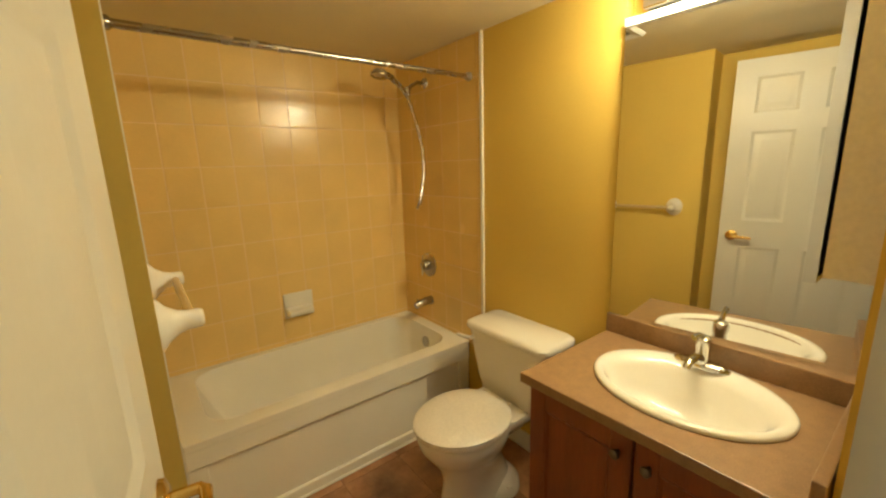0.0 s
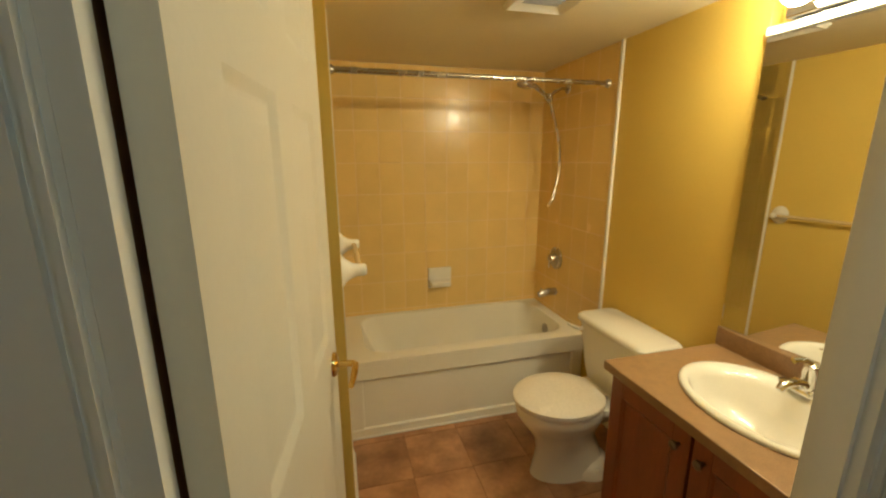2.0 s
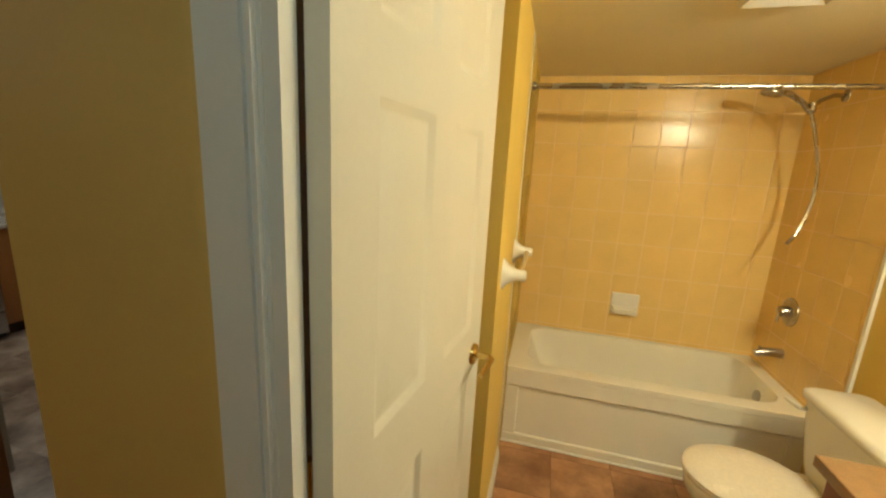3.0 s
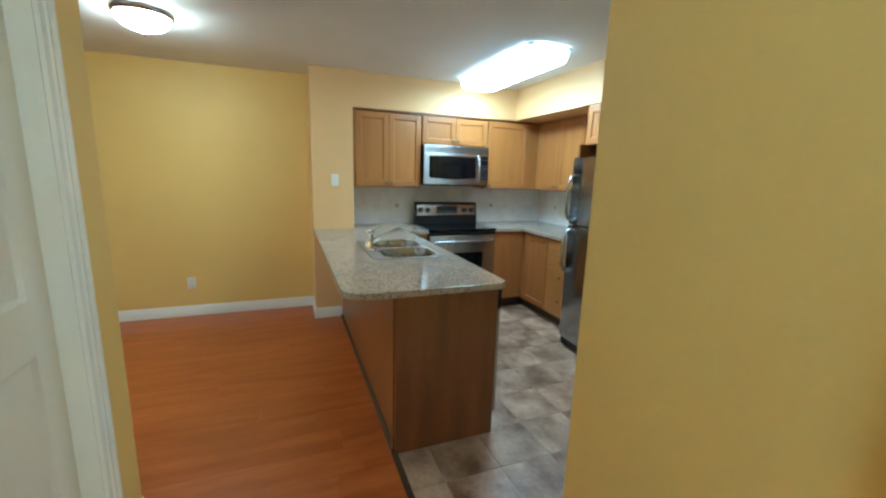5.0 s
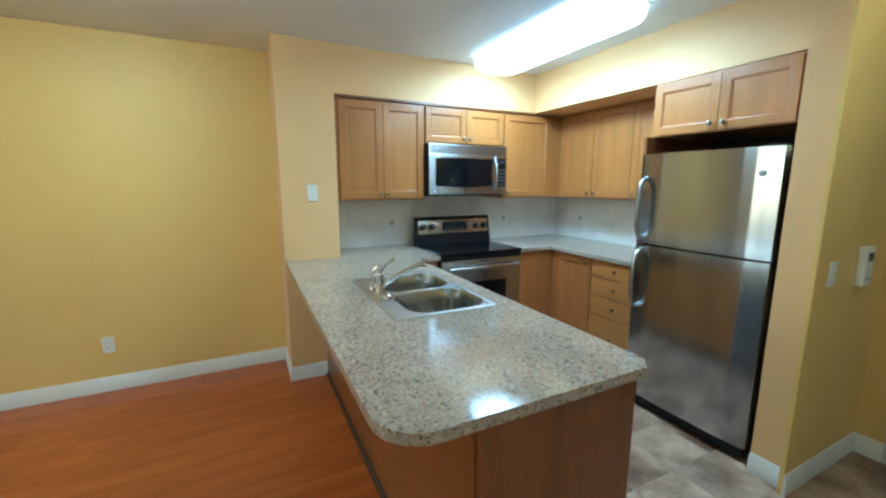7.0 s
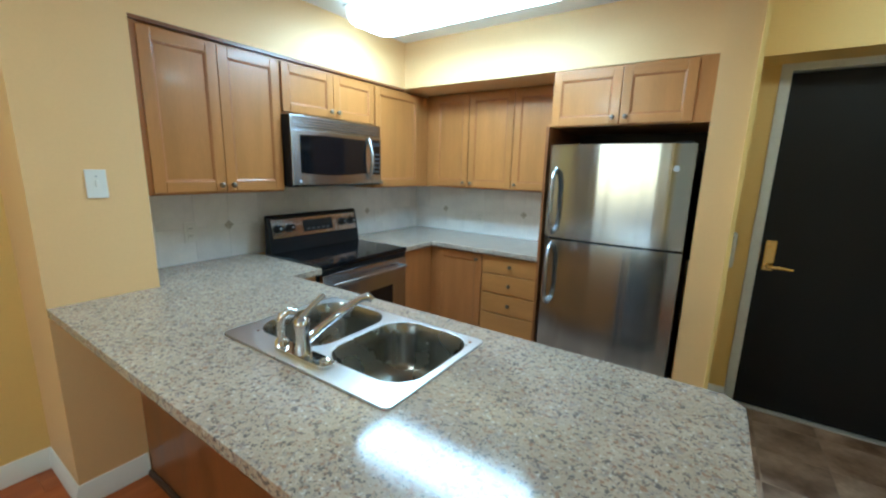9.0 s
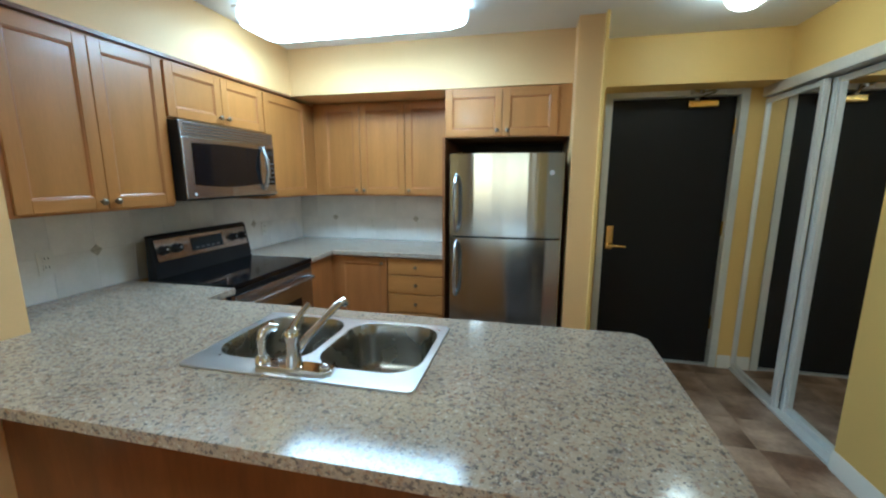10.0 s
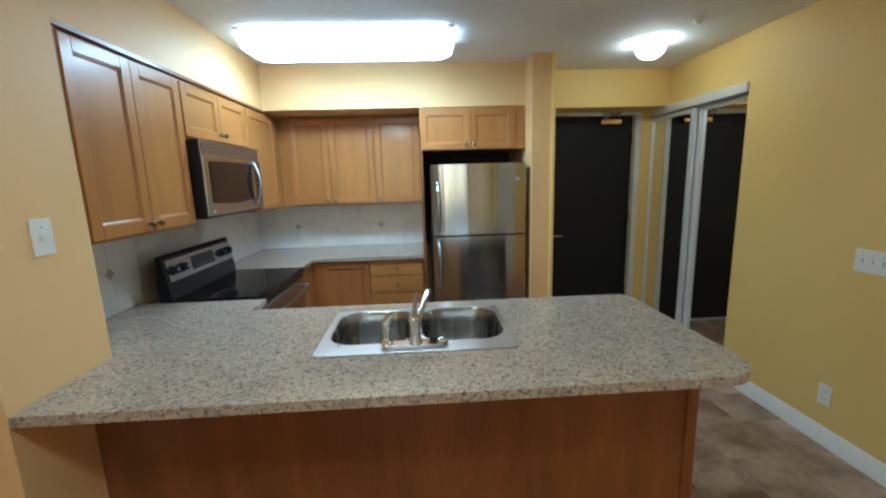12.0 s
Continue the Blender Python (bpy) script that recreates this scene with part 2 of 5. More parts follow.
SLATE_WARM = material("mottled_rust_tile", (0.28, 0.125, 0.05), rough=0.36, vary=0.26, scale=5.5, grain=0.12, grain_scale=40, bump=0.2, bump_scale=22, per_object=0.12, second=(0.38, 0.20, 0.10))
GROUT = material("floor_grout", (0.36, 0.265, 0.19), rough=0.8, vary=0.15)
GRANITE = granite_material()
SPLASH = material("backsplash_tile", (0.84, 0.81, 0.76), rough=0.22, vary=0.06, scale=7, grain=0.03, bump=0.05, bump_scale=30, per_object=0.03)
SPLASHGROUT = material("backsplash_grout", (0.74, 0.72, 0.68), rough=0.8, vary=0.05)
DECO = material("deco_inset", (0.47, 0.43, 0.35), rough=0.35, vary=0.3, scale=60)
BTILE = material("peach_bath_tile", (0.84, 0.595, 0.228), rough=0.24, vary=0.04, scale=5, grain=0.02, bump=0.04, bump_scale=14, per_object=0.015)
BGROUT = material("bath_grout", (0.85, 0.63, 0.32), rough=0.7, vary=0.06)
PORCELAIN = material("white_porcelain", (0.83, 0.79, 0.70), rough=0.10, vary=0.02, scale=3, grain=0.01, bump=0.0, coat=0.3)
ACRYL = material("white_tub_acrylic", (0.88, 0.84, 0.74), rough=0.16, vary=0.025, scale=3, grain=0.01, bump=0.02, bump_scale=12)
SEATP = material("toilet_seat_plastic", (0.82, 0.75, 0.64), rough=0.25, vary=0.02, bump=0.01)
BCOUNTER = material("brown_laminate_counter", (0.28, 0.165, 0.08), rough=0.35, vary=0.10, scale=30, grain=0.12, grain_scale=220, bump=0.03)
STEEL = material("brushed_stainless", (0.44, 0.44, 0.45), rough=0.26, metal=1.0, vary=0.04, scale=2, grain=0.012, grain_scale=300, bump=1.0, bump_scale=6.0, stretch=(1.0, 1.0, 0.10), rough_vary=0.03, aniso=0.85)
WAVYSTEEL = material("rippled_stainless", (0.47, 0.495, 0.525), rough=0.15, metal=1.0, vary=0.04, scale=2, grain=0.012, grain_scale=300, bump=1.0, bump_scale=5.0, stretch=(2.0, 2.0, 0.07), rough_vary=0.02, aniso=0.7, bump_detail=1.0)
# Two copies of one sink steel: rim lightened as lit, bowls darkened as shaded.
SINK_LIT = material("sink_steel_lit", (0.68, 0.69, 0.70), rough=0.30, metal=1.0, vary=0.04, scale=8, grain=0.02, bump=0.02, bump_scale=150)
SINK_SHADED = material("sink_steel_shaded", (0.34, 0.325, 0.29), rough=0.27, metal=1.0, vary=0.05, scale=8, grain=0.05, bump=0.03, bump_scale=150)
CHROME = material("chrome", (0.72, 0.72, 0.72), rough=0.07, metal=1.0, vary=0.03, grain=0.01, bump=0.0, rough_vary=0.03)
DULLCHROME = material("worn_chrome", (0.44, 0.41, 0.38), rough=0.27, metal=1.0, vary=0.08, scale=12, grain=0.03, bump=0.02)
BRASS = material("brass", (0.72, 0.50, 0.16), rough=0.2, metal=1.0, vary=0.08, scale=14, grain=0.03, bump=0.0)
NICKEL = material("dark_nickel_knob", (0.20, 0.16, 0.12), rough=0.3, metal=1.0, vary=0.08, bump=0.0)
BLACKP = material("black_plastic", (0.010, 0.010, 0.011), rough=0.38, spec=0.25, vary=0.15, grain=0.04, bump=0.03)
BLACKG = material("black_glass", (0.005, 0.005, 0.006), rough=0.08, spec=0.35, vary=0.1, grain=0.02, bump=0.0, rough_vary=0.02)
# Near-black that paints the shade inside slots, ducts and unlit spaces.
GAPSHADE = material("painted_recess_shade", (0.03, 0.026, 0.022), rough=0.8, vary=0.2)
GREYMARK = material("grey_print", (0.42, 0.42, 0.42), rough=0.5, vary=0.05, bump=0.0)
BEIGEP = material("beige_plastic_rod", (0.62, 0.47, 0.25), rough=0.25, vary=0.03, bump=0.0)
WHITEP = material("white_plastic", (0.78, 0.76, 0.70), rough=0.3, vary=0.02, grain=0.01, bump=0.0)
MIRROR = material("mirror_glass", (0.86, 0.87, 0.86), rough=0.012, metal=1.0, vary=0.01, grain=0.0, bump=0.0, rough_vary=0.005)
ALU = material("white_aluminium", (0.70, 0.70, 0.68), rough=0.32, metal=0.3, vary=0.04, bump=0.0)
TUBE_GLOW = material("lit_acrylic_diffuser", (0.9, 0.95, 1.0), rough=0.3, vary=0.0, grain=0.0, bump=0.0, emit=KITCHEN_TUBE)
TUBE_SIDE_GLOW = material("lit_ribbed_acrylic_side", (0.9, 0.95, 1.0), rough=0.3, vary=0.0, grain=0.0, bump=0.0, emit=TUBE_SIDE)
DOME_GLOW = material("lit_warm_glass", (0.9, 0.85, 0.7), rough=0.3, vary=0.0, grain=0.0, bump=0.0, emit=DOME_WARM)
FOYER_GLOW = material("lit_white_glass", (0.9, 0.88, 0.8), rough=0.3, vary=0.0, grain=0.0, bump=0.0, emit=DOME_FOYER)
FILL_GLOW = material("added_lamp_glass", (0.88, 0.88, 0.85), rough=0.3, vary=0.0, grain=0.0, bump=0.0, emit=FILL_CORRIDOR)
BULB_GLOW = material("lit_bulb_glass", (0.9, 0.85, 0.7), rough=0.3, vary=0.0, grain=0.0, bump=0.0, emit=VANITY_BULB)
DIMMARK = material("dim_grey_print", (0.06, 0.06, 0.065), rough=0.4, vary=0.05, bump=0.0)
SCREEN = material("display_glass", (0.02, 0.025, 0.03), rough=0.12, vary=0.05, bump=0.0)

# ---- setting: shell ----
OUT = -5.10
structure("wall_dining", boxes((OUT, DIN_X, -5.2, -0.455, 0, CEIL)), WALL, "yellow painted dining room wall with an outlet", "wall")
structure("pier", boxes((OUT, PIER_X, -0.455, PIER_Y, 0, CEIL)), WALL_PEACH, "peach-yellow wall pier at the end of the counter", "wall")
structure("wall_kitchen_west", boxes((OUT, TILE_X, PIER_Y, 2.55, 0, CEIL)), WALL_PEACH, "peach-yellow kitchen wall behind range and cabinets", "wall")
structure("wall_kitchen_north", boxes((TILE_X, -2.415, BACK_Y, 2.55, 0, CEIL)), WALL_PEACH, "peach-yellow kitchen wall behind refrigerator", "wall")
structure("bulkhead", boxes((TILE_X, BULK_X, PIER_Y, BACK_Y, SOFF_Z, CEIL), (BULK_X, -2.415, SOFF_Y, BACK_Y, SOFF_Z, CEIL)), WALL_PEACH, "peach-yellow boxed-in bulkhead above the wall cabinets", "wall")
structure("wall_fridge_return", boxes((-2.415, -2.26, 1.545, 2.55, 0, CEIL)), WALL_PEACH, "peach-yellow wall return beside the refrigerator", "wall")
structure("wall_foyer_west", boxes((-2.27, -2.252, 1.496, 2.55, 0, CEIL)), WALL, "yellow foyer side wall with switch and intercom", "wall")
structure("wall_entry", boxes((-2.252, -2.09, DOOR_Y, 2.55, 0, CEIL), (-1.205, -0.4, DOOR_Y, 2.55, 0, CEIL), (-2.09, -1.205, DOOR_Y, 2.55, 2.085, CEIL), (-2.09, -1.205, 2.40, 2.55, 0, 2.085)), WALL, "yellow wall around the entry door", "wall")
structure("entry_bulkhead", boxes((-2.252, HALL_X, 2.0, DOOR_Y, 2.105, CEIL)), WALL, "yellow dropped bulkhead above the entry door", "wall")
structure("wall_closet_side", boxes((-0.97, -0.55, 1.0, 1.12, 0, CEIL)), WALL, "closet side wall", "wall")
structure("wall_hall", boxes((HALL_X, -0.97, -0.085, 1.12, 0, CEIL), (HALL_X, -0.97, 1.12, DOOR_Y, 2.106, CEIL)), WALL, "yellow hall wall with closet opening", "wall")
structure("wall_corridor", boxes((-0.97, -0.515, -0.085, 0.05, 0, CEIL)), WALL, "yellow corridor wall between hall and bathroom door", "wall")
structure("wall_bath_front", boxes((-0.425, -0.40, -0.20, -0.085, 2.06, CEIL), (0.445, 1.5, -0.20, -0.131, 0, CEIL), (0.72, 1.5, -0.131, -0.105, 0, CEIL), (-0.40, 0.445, -0.20, -0.105, 2.06, CEIL)), WALL_BATH, "wall holding the bathroom doorway", "wall")
structure("wall_corridor_end", boxes((-0.515, -0.425, -0.20, 0.0, 0, CEIL)), WALL, "yellow wall end beside the bathroom door", "wall")
structure("wall_bath_recess", boxes((-0.58, -0.47, -0.085, 0.66, 0, BCEIL)), WALL_BATH, "golden wall behind the open bathroom door", "wall")
structure("wall_bath_west", boxes((-0.58, BX0 + 0.01, 0.66, BY1 + 0.1, 0, BCEIL)), WALL_BATH, "golden wall with towel bar", "wall")
structure("wall_bath_north", boxes((BX0, BX1 + 0.12, BY1, BY1 + 0.1, 0, BCEIL)), WALL_BATH, "wall behind the bathtub", "wall")
structure("wall_bath_east", boxes((BX1, BX1 + 0.12, VAN_Y, BY1, 0, BCEIL), (BX1 + 0.05, BX1 + 0.12, -0.105, VAN_Y, 0, BCEIL)), WALL_BATH, "golden wall behind toilet and vanity", "wall")
structure("wall_south_corridor", boxes((-2.21, -1.93, -1.42, -1.30, 0, CEIL), (-1.18, 1.5, -1.42, -1.30, 0, CEIL), (-1.93, -1.18, -1.42, -1.30, 2.06, CEIL)), WALL, "yellow wall on the far side of the corridor", "wall")
structure("wall_living_east", boxes((-2.21, -2.09, -5.2, -1.42, 0, CEIL)), WALL, "yellow living room side wall", "wall")
structure("wall_living_south", boxes((DIN_X, -4.5, -5.2, -5.08, 0, CEIL), (-2.35, -2.21, -5.2, -5.08, 0, CEIL), (-4.5, -2.35, -5.2, -5.08, 0, 0.12), (-4.5, -2.35, -5.2, -5.08, 2.2, CEIL)), WALL, "yellow living room end wall with window opening", "wall")
structure("wall_corridor_end", boxes((1.38, 1.5, -1.30, -0.20, 0, CEIL)), WALL, "yellow wall closing the corridor", "wall")
structure("wall_bedroom_back", boxes((-2.1, -1.1, -1.62, -1.5, 0, CEIL)), GAPSHADE, "dark panel standing for the unlit space behind the closed side door", "wall")
structure("ceiling", boxes((OUT, 1.5, -5.2, 2.55, CEIL, CEIL + 0.1)), CEILING, "stippled off-white ceiling", "ceiling")
structure("ceiling_bathroom", boxes((-0.58, BX1 + 0.12, -0.1305, BY1 + 0.1, BCEIL, BCEIL + 0.08)), CEIL_BATH, "low painted bathroom ceiling", "ceiling")
# Unseen window, assumed from reflections; enlarged to brighten the refrigerator's steel.
wfr = structure("window_1", boxes((-4.5, -4.45, -5.16, -5.10, 0.12, 2.2), (-2.4, -2.35, -5.16, -5.10, 0.12, 2.2), (-4.45, -2.4, -5.16, -5.10, 0.12, 0.17), (-4.45, -2.4, -5.16, -5.10, 2.15, 2.2), (-3.46, -3.40, -5.16, -5.10, 0.17, 2.15)), TRIM, "unseen white framed living room window, enlarged for more daylight", "window")
structure("ground", boxes((-60, 60, -90, -5.3, -3.1, -3.0)), GROUT, "plain ground outside", "ground")

# floor slabs below the loose pieces
floor_dining = structure("floor_laminate", boxes((OUT, 1.5, -5.2, -0.20, -0.12, -0.0016)), SUBFLOOR, "orange-brown laminate floor", "floor")
floor_tile = structure("floor_tile", boxes((OUT, -0.43, -0.20, 2.55, -0.12, -0.0016)), GROUT, "mottled slate-look tile floor of kitchen and entry", "floor")
floor_bath = structure("floor_bathroom", boxes((-0.43, 1.32, -0.20, 2.3, -0.12, -0.0012)), SUBFLOOR, "rust-brown mottled bathroom floor", "floor")


# ---- baseboards ----
def baseboard(name, p, q, inward, h=0.105):
    """A moulded board from p to q, standing off the wall by its thickness along inward."""
    p, q, n = Vector((*p, 0)), Vector((*q, 0)), Vector((*inward, 0))
    prof = ((0, 0), (0.014, 0), (0.014, h - 0.03), (0.009, h - 0.02), (0.008, h - 0.008), (0.004, h), (0, h))
    bm = loft([[tuple(e + n * d + Vector((0, 0, z + 0.001))) for d, z in prof] for e in (p, q)], cap_first=True)
    return structure(name, bm, TRIM, "white moulded baseboard", "baseboard")


baseboard("baseboard_dining", (DIN_X, -5.08), (DIN_X, -0.455), (1, 0))
baseboard("baseboard_pier_side", (DIN_X, -0.455), (PIER_X + 0.014, -0.455), (0, -1))
baseboard("baseboard_pier", (PIER_X, -0.455), (PIER_X, -0.20), (1, 0))
baseboard("baseboard_fridge_return", (-2.415, 1.545), (-2.238, 1.545), (0, -1))
baseboard("baseboard_fridge_side", (-2.252, 1.495), (-2.252, DOOR_Y), (1, 0))
baseboard("baseboard_entry_left", (-2.252, DOOR_Y), (-2.131, DOOR_Y), (0, -1))
baseboard("baseboard_entry_right", (-1.167, DOOR_Y), (HALL_X, DOOR_Y), (0, -1))
baseboard("baseboard_hall", (HALL_X, -0.085), (HALL_X, 1.12), (-1, 0))
baseboard("baseboard_corridor", (HALL_X - 0.014, -0.085), (-0.515, -0.085), (0, -1))
baseboard("baseboard_south", (-2.21, -1.30), (-2.0, -1.30), (0, 1))
baseboard("baseboard_living", (-2.21, -5.08), (-2.21, -1.30), (-1, 0))


# ---- doors ----
def casing(name, x0, x1, y, out, top, w=0.07, mat=TRIM, label="white moulded door casing"):
    """A stepped casing round an opening in a wall that runs along x; out: +1 or -1 in y."""
    bm = bmesh.new()
    for d, ww, off in ((0.012, w, 0.0), (0.018, w * 0.55, w * 0.42), (0.022, w * 0.18, w * 0.8)):
        y0, y1 = sorted((y, y + out * d))
        B(x0 - off - (ww if off == 0 else w * 0.2), x0 - (off if off else 0), y0, y1, 0.001, top + off + (ww if off == 0 else w * 0.2), bm=bm)
        B(x1 + (off if off else 0), x1 + off + (ww if off == 0 else w * 0.2), y0, y1, 0.001, top + off + (ww if off == 0 else w * 0.2), bm=bm)
        B(x0 - off, x1 + off, y0, y1, top + off, top + off + (ww if off == 0 else w * 0.2), bm=bm)
    return structure(name, bm, mat, label, "door casing")


def six_panel(w, h, t, mat):
    """A six-panel door leaf along +x from the hinge, its face at y = 0 towards -y and y = t."""
    bm = B(0, w, 0.0100, t - 0.0100, 0, h)
    st = 0.105
    mid = (w - 3 * st) / 2
    rows = ((0.21, 0.925), (1.085, 1.612), (1.715, 1.915))
    for y0, y1, face, way in ((0, 0.0105, 0.0, 1), (t - 0.0105, t, t, -1)):
        B(0, st, y0, y1, 0, h, bm=bm)
        B(w - st, w, y0, y1, 0, h, bm=bm)
        B(st + mid, 2 * st + mid, y0, y1, 0, h, bm=bm)
        zs = (0, rows[0][0], rows[0][1], rows[1][0], rows[1][1], rows[2][0], rows[2][1], h)
        for c0 in (st, 2 * st + mid):
            for k in range(0, 8, 2):
                B(c0, c0 + mid, y0, y1, zs[k], zs[k + 1], bm=bm)
            for za, zb in rows:
                loops = []
                for ins, deep in ((0.0, 0.0), (0.004, 0.0018), (0.012, 0.0082), (0.017, 0.0092), (0.022, 0.0090), (0.046, 0.0022), (0.052, 0.0015)):
                    yy = face + way * deep
                    loops.append([(c0 + ins, yy, za + ins), (c0 + mid - ins, yy, za + ins), (c0 + mid - ins, yy, zb - ins), (c0 + ins, yy, zb - ins)])
                loft(loops, bm=bm)
    return bm


structure("door_jamb_hinge_side", boxes((-0.4245, -0.401, -0.20, -0.163, 0, 2.059)), TRIM, "white painted hinge jamb of the bathroom door", "door jamb")
structure("door_jamb_rebate", boxes((-0.4245, -0.416, -0.162, -0.106, 0, 2.059)), REBATE_SHADE, "rebate behind the hinges with the gap's shade in its brown colour", "door jamb")
structure("door_jamb_latch_side", boxes((0.437, 0.4448, -0.20, -0.132, 0, 2.0455), (0.428, 0.437, -0.19, -0.152, 0, 2.045)), TRIM, "white painted latch jamb with stop", "door jamb")
structure("door_jamb_head", boxes((-0.414, 0.4448, -0.20, -0.106, 2.0455, 2.059)), TRIM, "white painted door head", "door jamb")
bm = bmesh.new()
for a, c, d in ((0.040, 0.098, 0.014), (0.032, 0.040, 0.008), (0.026, 0.032, 0.015), (0.020, 0.026, 0.007), (0.0, 0.020, 0.006)):
    B(-0.392 - c, -0.392 - a, -0.20 - d, -0.20, 0.001, 2.045 + a, bm=bm)
    B(0.437 + a, 0.437 + c, -0.20 - d, -0.20, 0.001, 2.045 + a, bm=bm)
    B(-0.392 - c, 0.437 + c, -0.20 - d, -0.20, 2.045 + a, 2.045 + c, bm=bm)
structure("trim_bath_door", bm, TRIM, "white moulded casing of the bathroom door", "door casing")
structure("door_jamb_side", boxes((-1.93, -1.915, -1.42, -1.30, 0, 2.06)), TRIM, "white painted jamb of the corridor side door", "door jamb")
casing("trim_side_door", -1.92, -1.18, -1.30, 1, 2.06)
LEAF = 0.712
bath_door = thing("bathroom_door", (-0.362, -0.16, 0.012), "open white six-panel interior door with brass lever", "door", turn=0)
ORG[bath_door] = Vector((0, 0, 0))
bath_door.matrix_basis = pose(-0.362, -0.160, 0.012, 0, 0, 83.2)
part("leaf", six_panel(LEAF, 2.015, 0.035, DOORW), DOORW, bath_door, "white six-panel leaf")
for side, y0, d in (("inner", 0.0, -1), ("outer", 0.035, 1)):
    lever = part("lever_handle", tube([(LEAF - 0.065, y0 + d * 0.012, 0.992), (LEAF - 0.065, y0 + d * 0.05, 0.992), (LEAF - 0.075, y0 + d * 0.058, 0.992), (LEAF - 0.115, y0 + d * 0.058, 0.990), (LEAF - 0.165, y0 + d * 0.054, 0.985)], [0.009, 0.009, 0.010, 0.009, 0.007]), BRASS, bath_door, "polished brass lever handle")
    part("rose", lathe([(0.0, 0.014), (0.02, 0.013), (0.03, 0.008), (0.032, 0.0)], (LEAF - 0.065, y0, 0.992), (0, d, 0)), BRASS, lever, "round brass rose")
part("latch_plate", boxes((LEAF - 0.001, LEAF + 0.002, 0.006, 0.029, 0.962, 1.022)), BRASS, bath_door, "brass latch plate")
for hz in (1.02, 1.78):
    part("hinge", C((0.002, 0.043, hz), (0, 0, 1), 0.007, 0.09), BRASS, bath_door, "brass butt hinge")

side_door = thing("side_door", (-2.0, -1.36, 0.01), "closed white interior door in the corridor", "door")
ORG[side_door] = Vector((0, 0, 0))
side_door.matrix_basis = pose(-1.913, -1.395, 0.01)
part("leaf", six_panel(0.73, 2.04, 0.035, DOORW), DOORW, side_door, "white six-panel leaf")
part("knob", lathe([(0.03, 0), (0.012, 0.02), (0.012, 0.035), (0.027, 0.05), (0.02, 0.065), (0, 0.068)], (0.67, 0.035, 0.96), (0, 1, 0)), BRASS, side_door, "brass knob")

# entry door
EL, ER, EY, ET = -2.076, -1.230, 2.300, 2.064      # leaf: hinge and lock edges, face, top
structure("door_frame_entry", boxes((EL - 0.055, EL - 0.003, DOOR_Y - 0.012, 2.39, 0, ET + 0.045), (ER + 0.003, ER + 0.055, DOOR_Y - 0.012, 2.39, 0, ET + 0.045), (EL - 0.003, ER + 0.003, DOOR_Y - 0.0125, 2.39, ET + 0.003, ET + 0.045)), STEELFRAME, "grey-white steel entry door frame", "door frame", bevel=0.004)
structure("door_sill_entry", boxes((EL - 0.003, ER + 0.003, 2.26, 2.39, 0.0, 0.006)), ALU, "metal sill under the entry door", "sill")
entry = thing("entry_door", ((EL + ER) / 2, EY, 0.0), "closed black entry door with brass lever lock", "door")
part("leaf", B(EL, ER, EY, EY + 0.045, 0.008, ET), BLACKDOOR, entry, "black painted leaf", bevel=0.002)
lock = part("lock_plate", B(EL + 0.022, EL + 0.078, EY - 0.012, EY + 0.001, 0.915, 1.105), BRASS, entry, "brass lock plate", bevel=0.006)
lx = EL + 0.05
part("lever", tube([(lx, EY - 0.012, 0.948), (lx, EY - 0.05, 0.948), (lx + 0.012, EY - 0.060, 0.948), (lx + 0.07, EY - 0.060, 0.946), (lx + 0.118, EY - 0.055, 0.942)], [0.011, 0.011, 0.012, 0.010, 0.008]), BRASS, lock, "brass lever")
part("thumb_turn", C((lx, EY - 0.012, 1.055), (0, -1, 0), 0.011, 0.014), BRASS, lock)
part("latch_edge", B(EL - 0.002, EL + 0.004, EY - 0.001, EY + 0.03, 0.96, 1.06), BRASS, entry, "brass latch edge plate")
for hz in (0.3, 1.05, 1.8):
    part("hinge", C((ER + 0.003, EY - 0.006, hz), (0, 0, 1), 0.008, 0.11), BRASS, entry, "brass hinge")
closer = thing("door_closer", (-1.45, EY, ET - 0.06), "brass-coloured hydraulic door closer on the entry door", "door closer")
part("body", B(-1.56, -1.36, EY - 0.050, EY - 0.001, ET - 0.075, ET - 0.025), BRASS, closer, "brass-coloured closer body", bevel=0.012)
part("arm", tube([(-1.50, EY - 0.025, ET - 0.012), (-1.44, EY - 0.17, ET + 0.004), (-1.43, EY - 0.19, ET + 0.012)], 0.009, flat=0.6), DULLCHROME, closer, "steel closer arm")
part("link_arm", tube([(-1.43, EY - 0.19, ET + 0.014), (-1.52, EY - 0.06, ET + 0.022)], 0.008, flat=0.6), DULLCHROME, closer, "steel link arm")
part("arm_bracket", B(-1.56, -1.48, DOOR_Y - 0.050, DOOR_Y - 0.0127, ET + 0.010, ET + 0.036), DULLCHROME, closer, "steel bracket", bevel=0.004)
part("pivot", C((-1.50, EY - 0.025, ET - 0.026), (0, 0, 1), 0.018, 0.02), DULLCHROME, closer)

# ---- closet with mirror doors ----
structure("closet_back", boxes((-0.56, -0.55, 1.12, DOOR_Y, 0, CEIL)), WALL, "closet back wall", "wall")
structure("closet_track", boxes((HALL_X - 0.018, HALL_X + 0.09, 1.12, DOOR_Y, 2.042, 2.106), (HALL_X - 0.008, HALL_X + 0.10, 1.12, DOOR_Y, 0.0, 0.016)), ALU, "white metal track of the closet doors", "track", bevel=0.003)


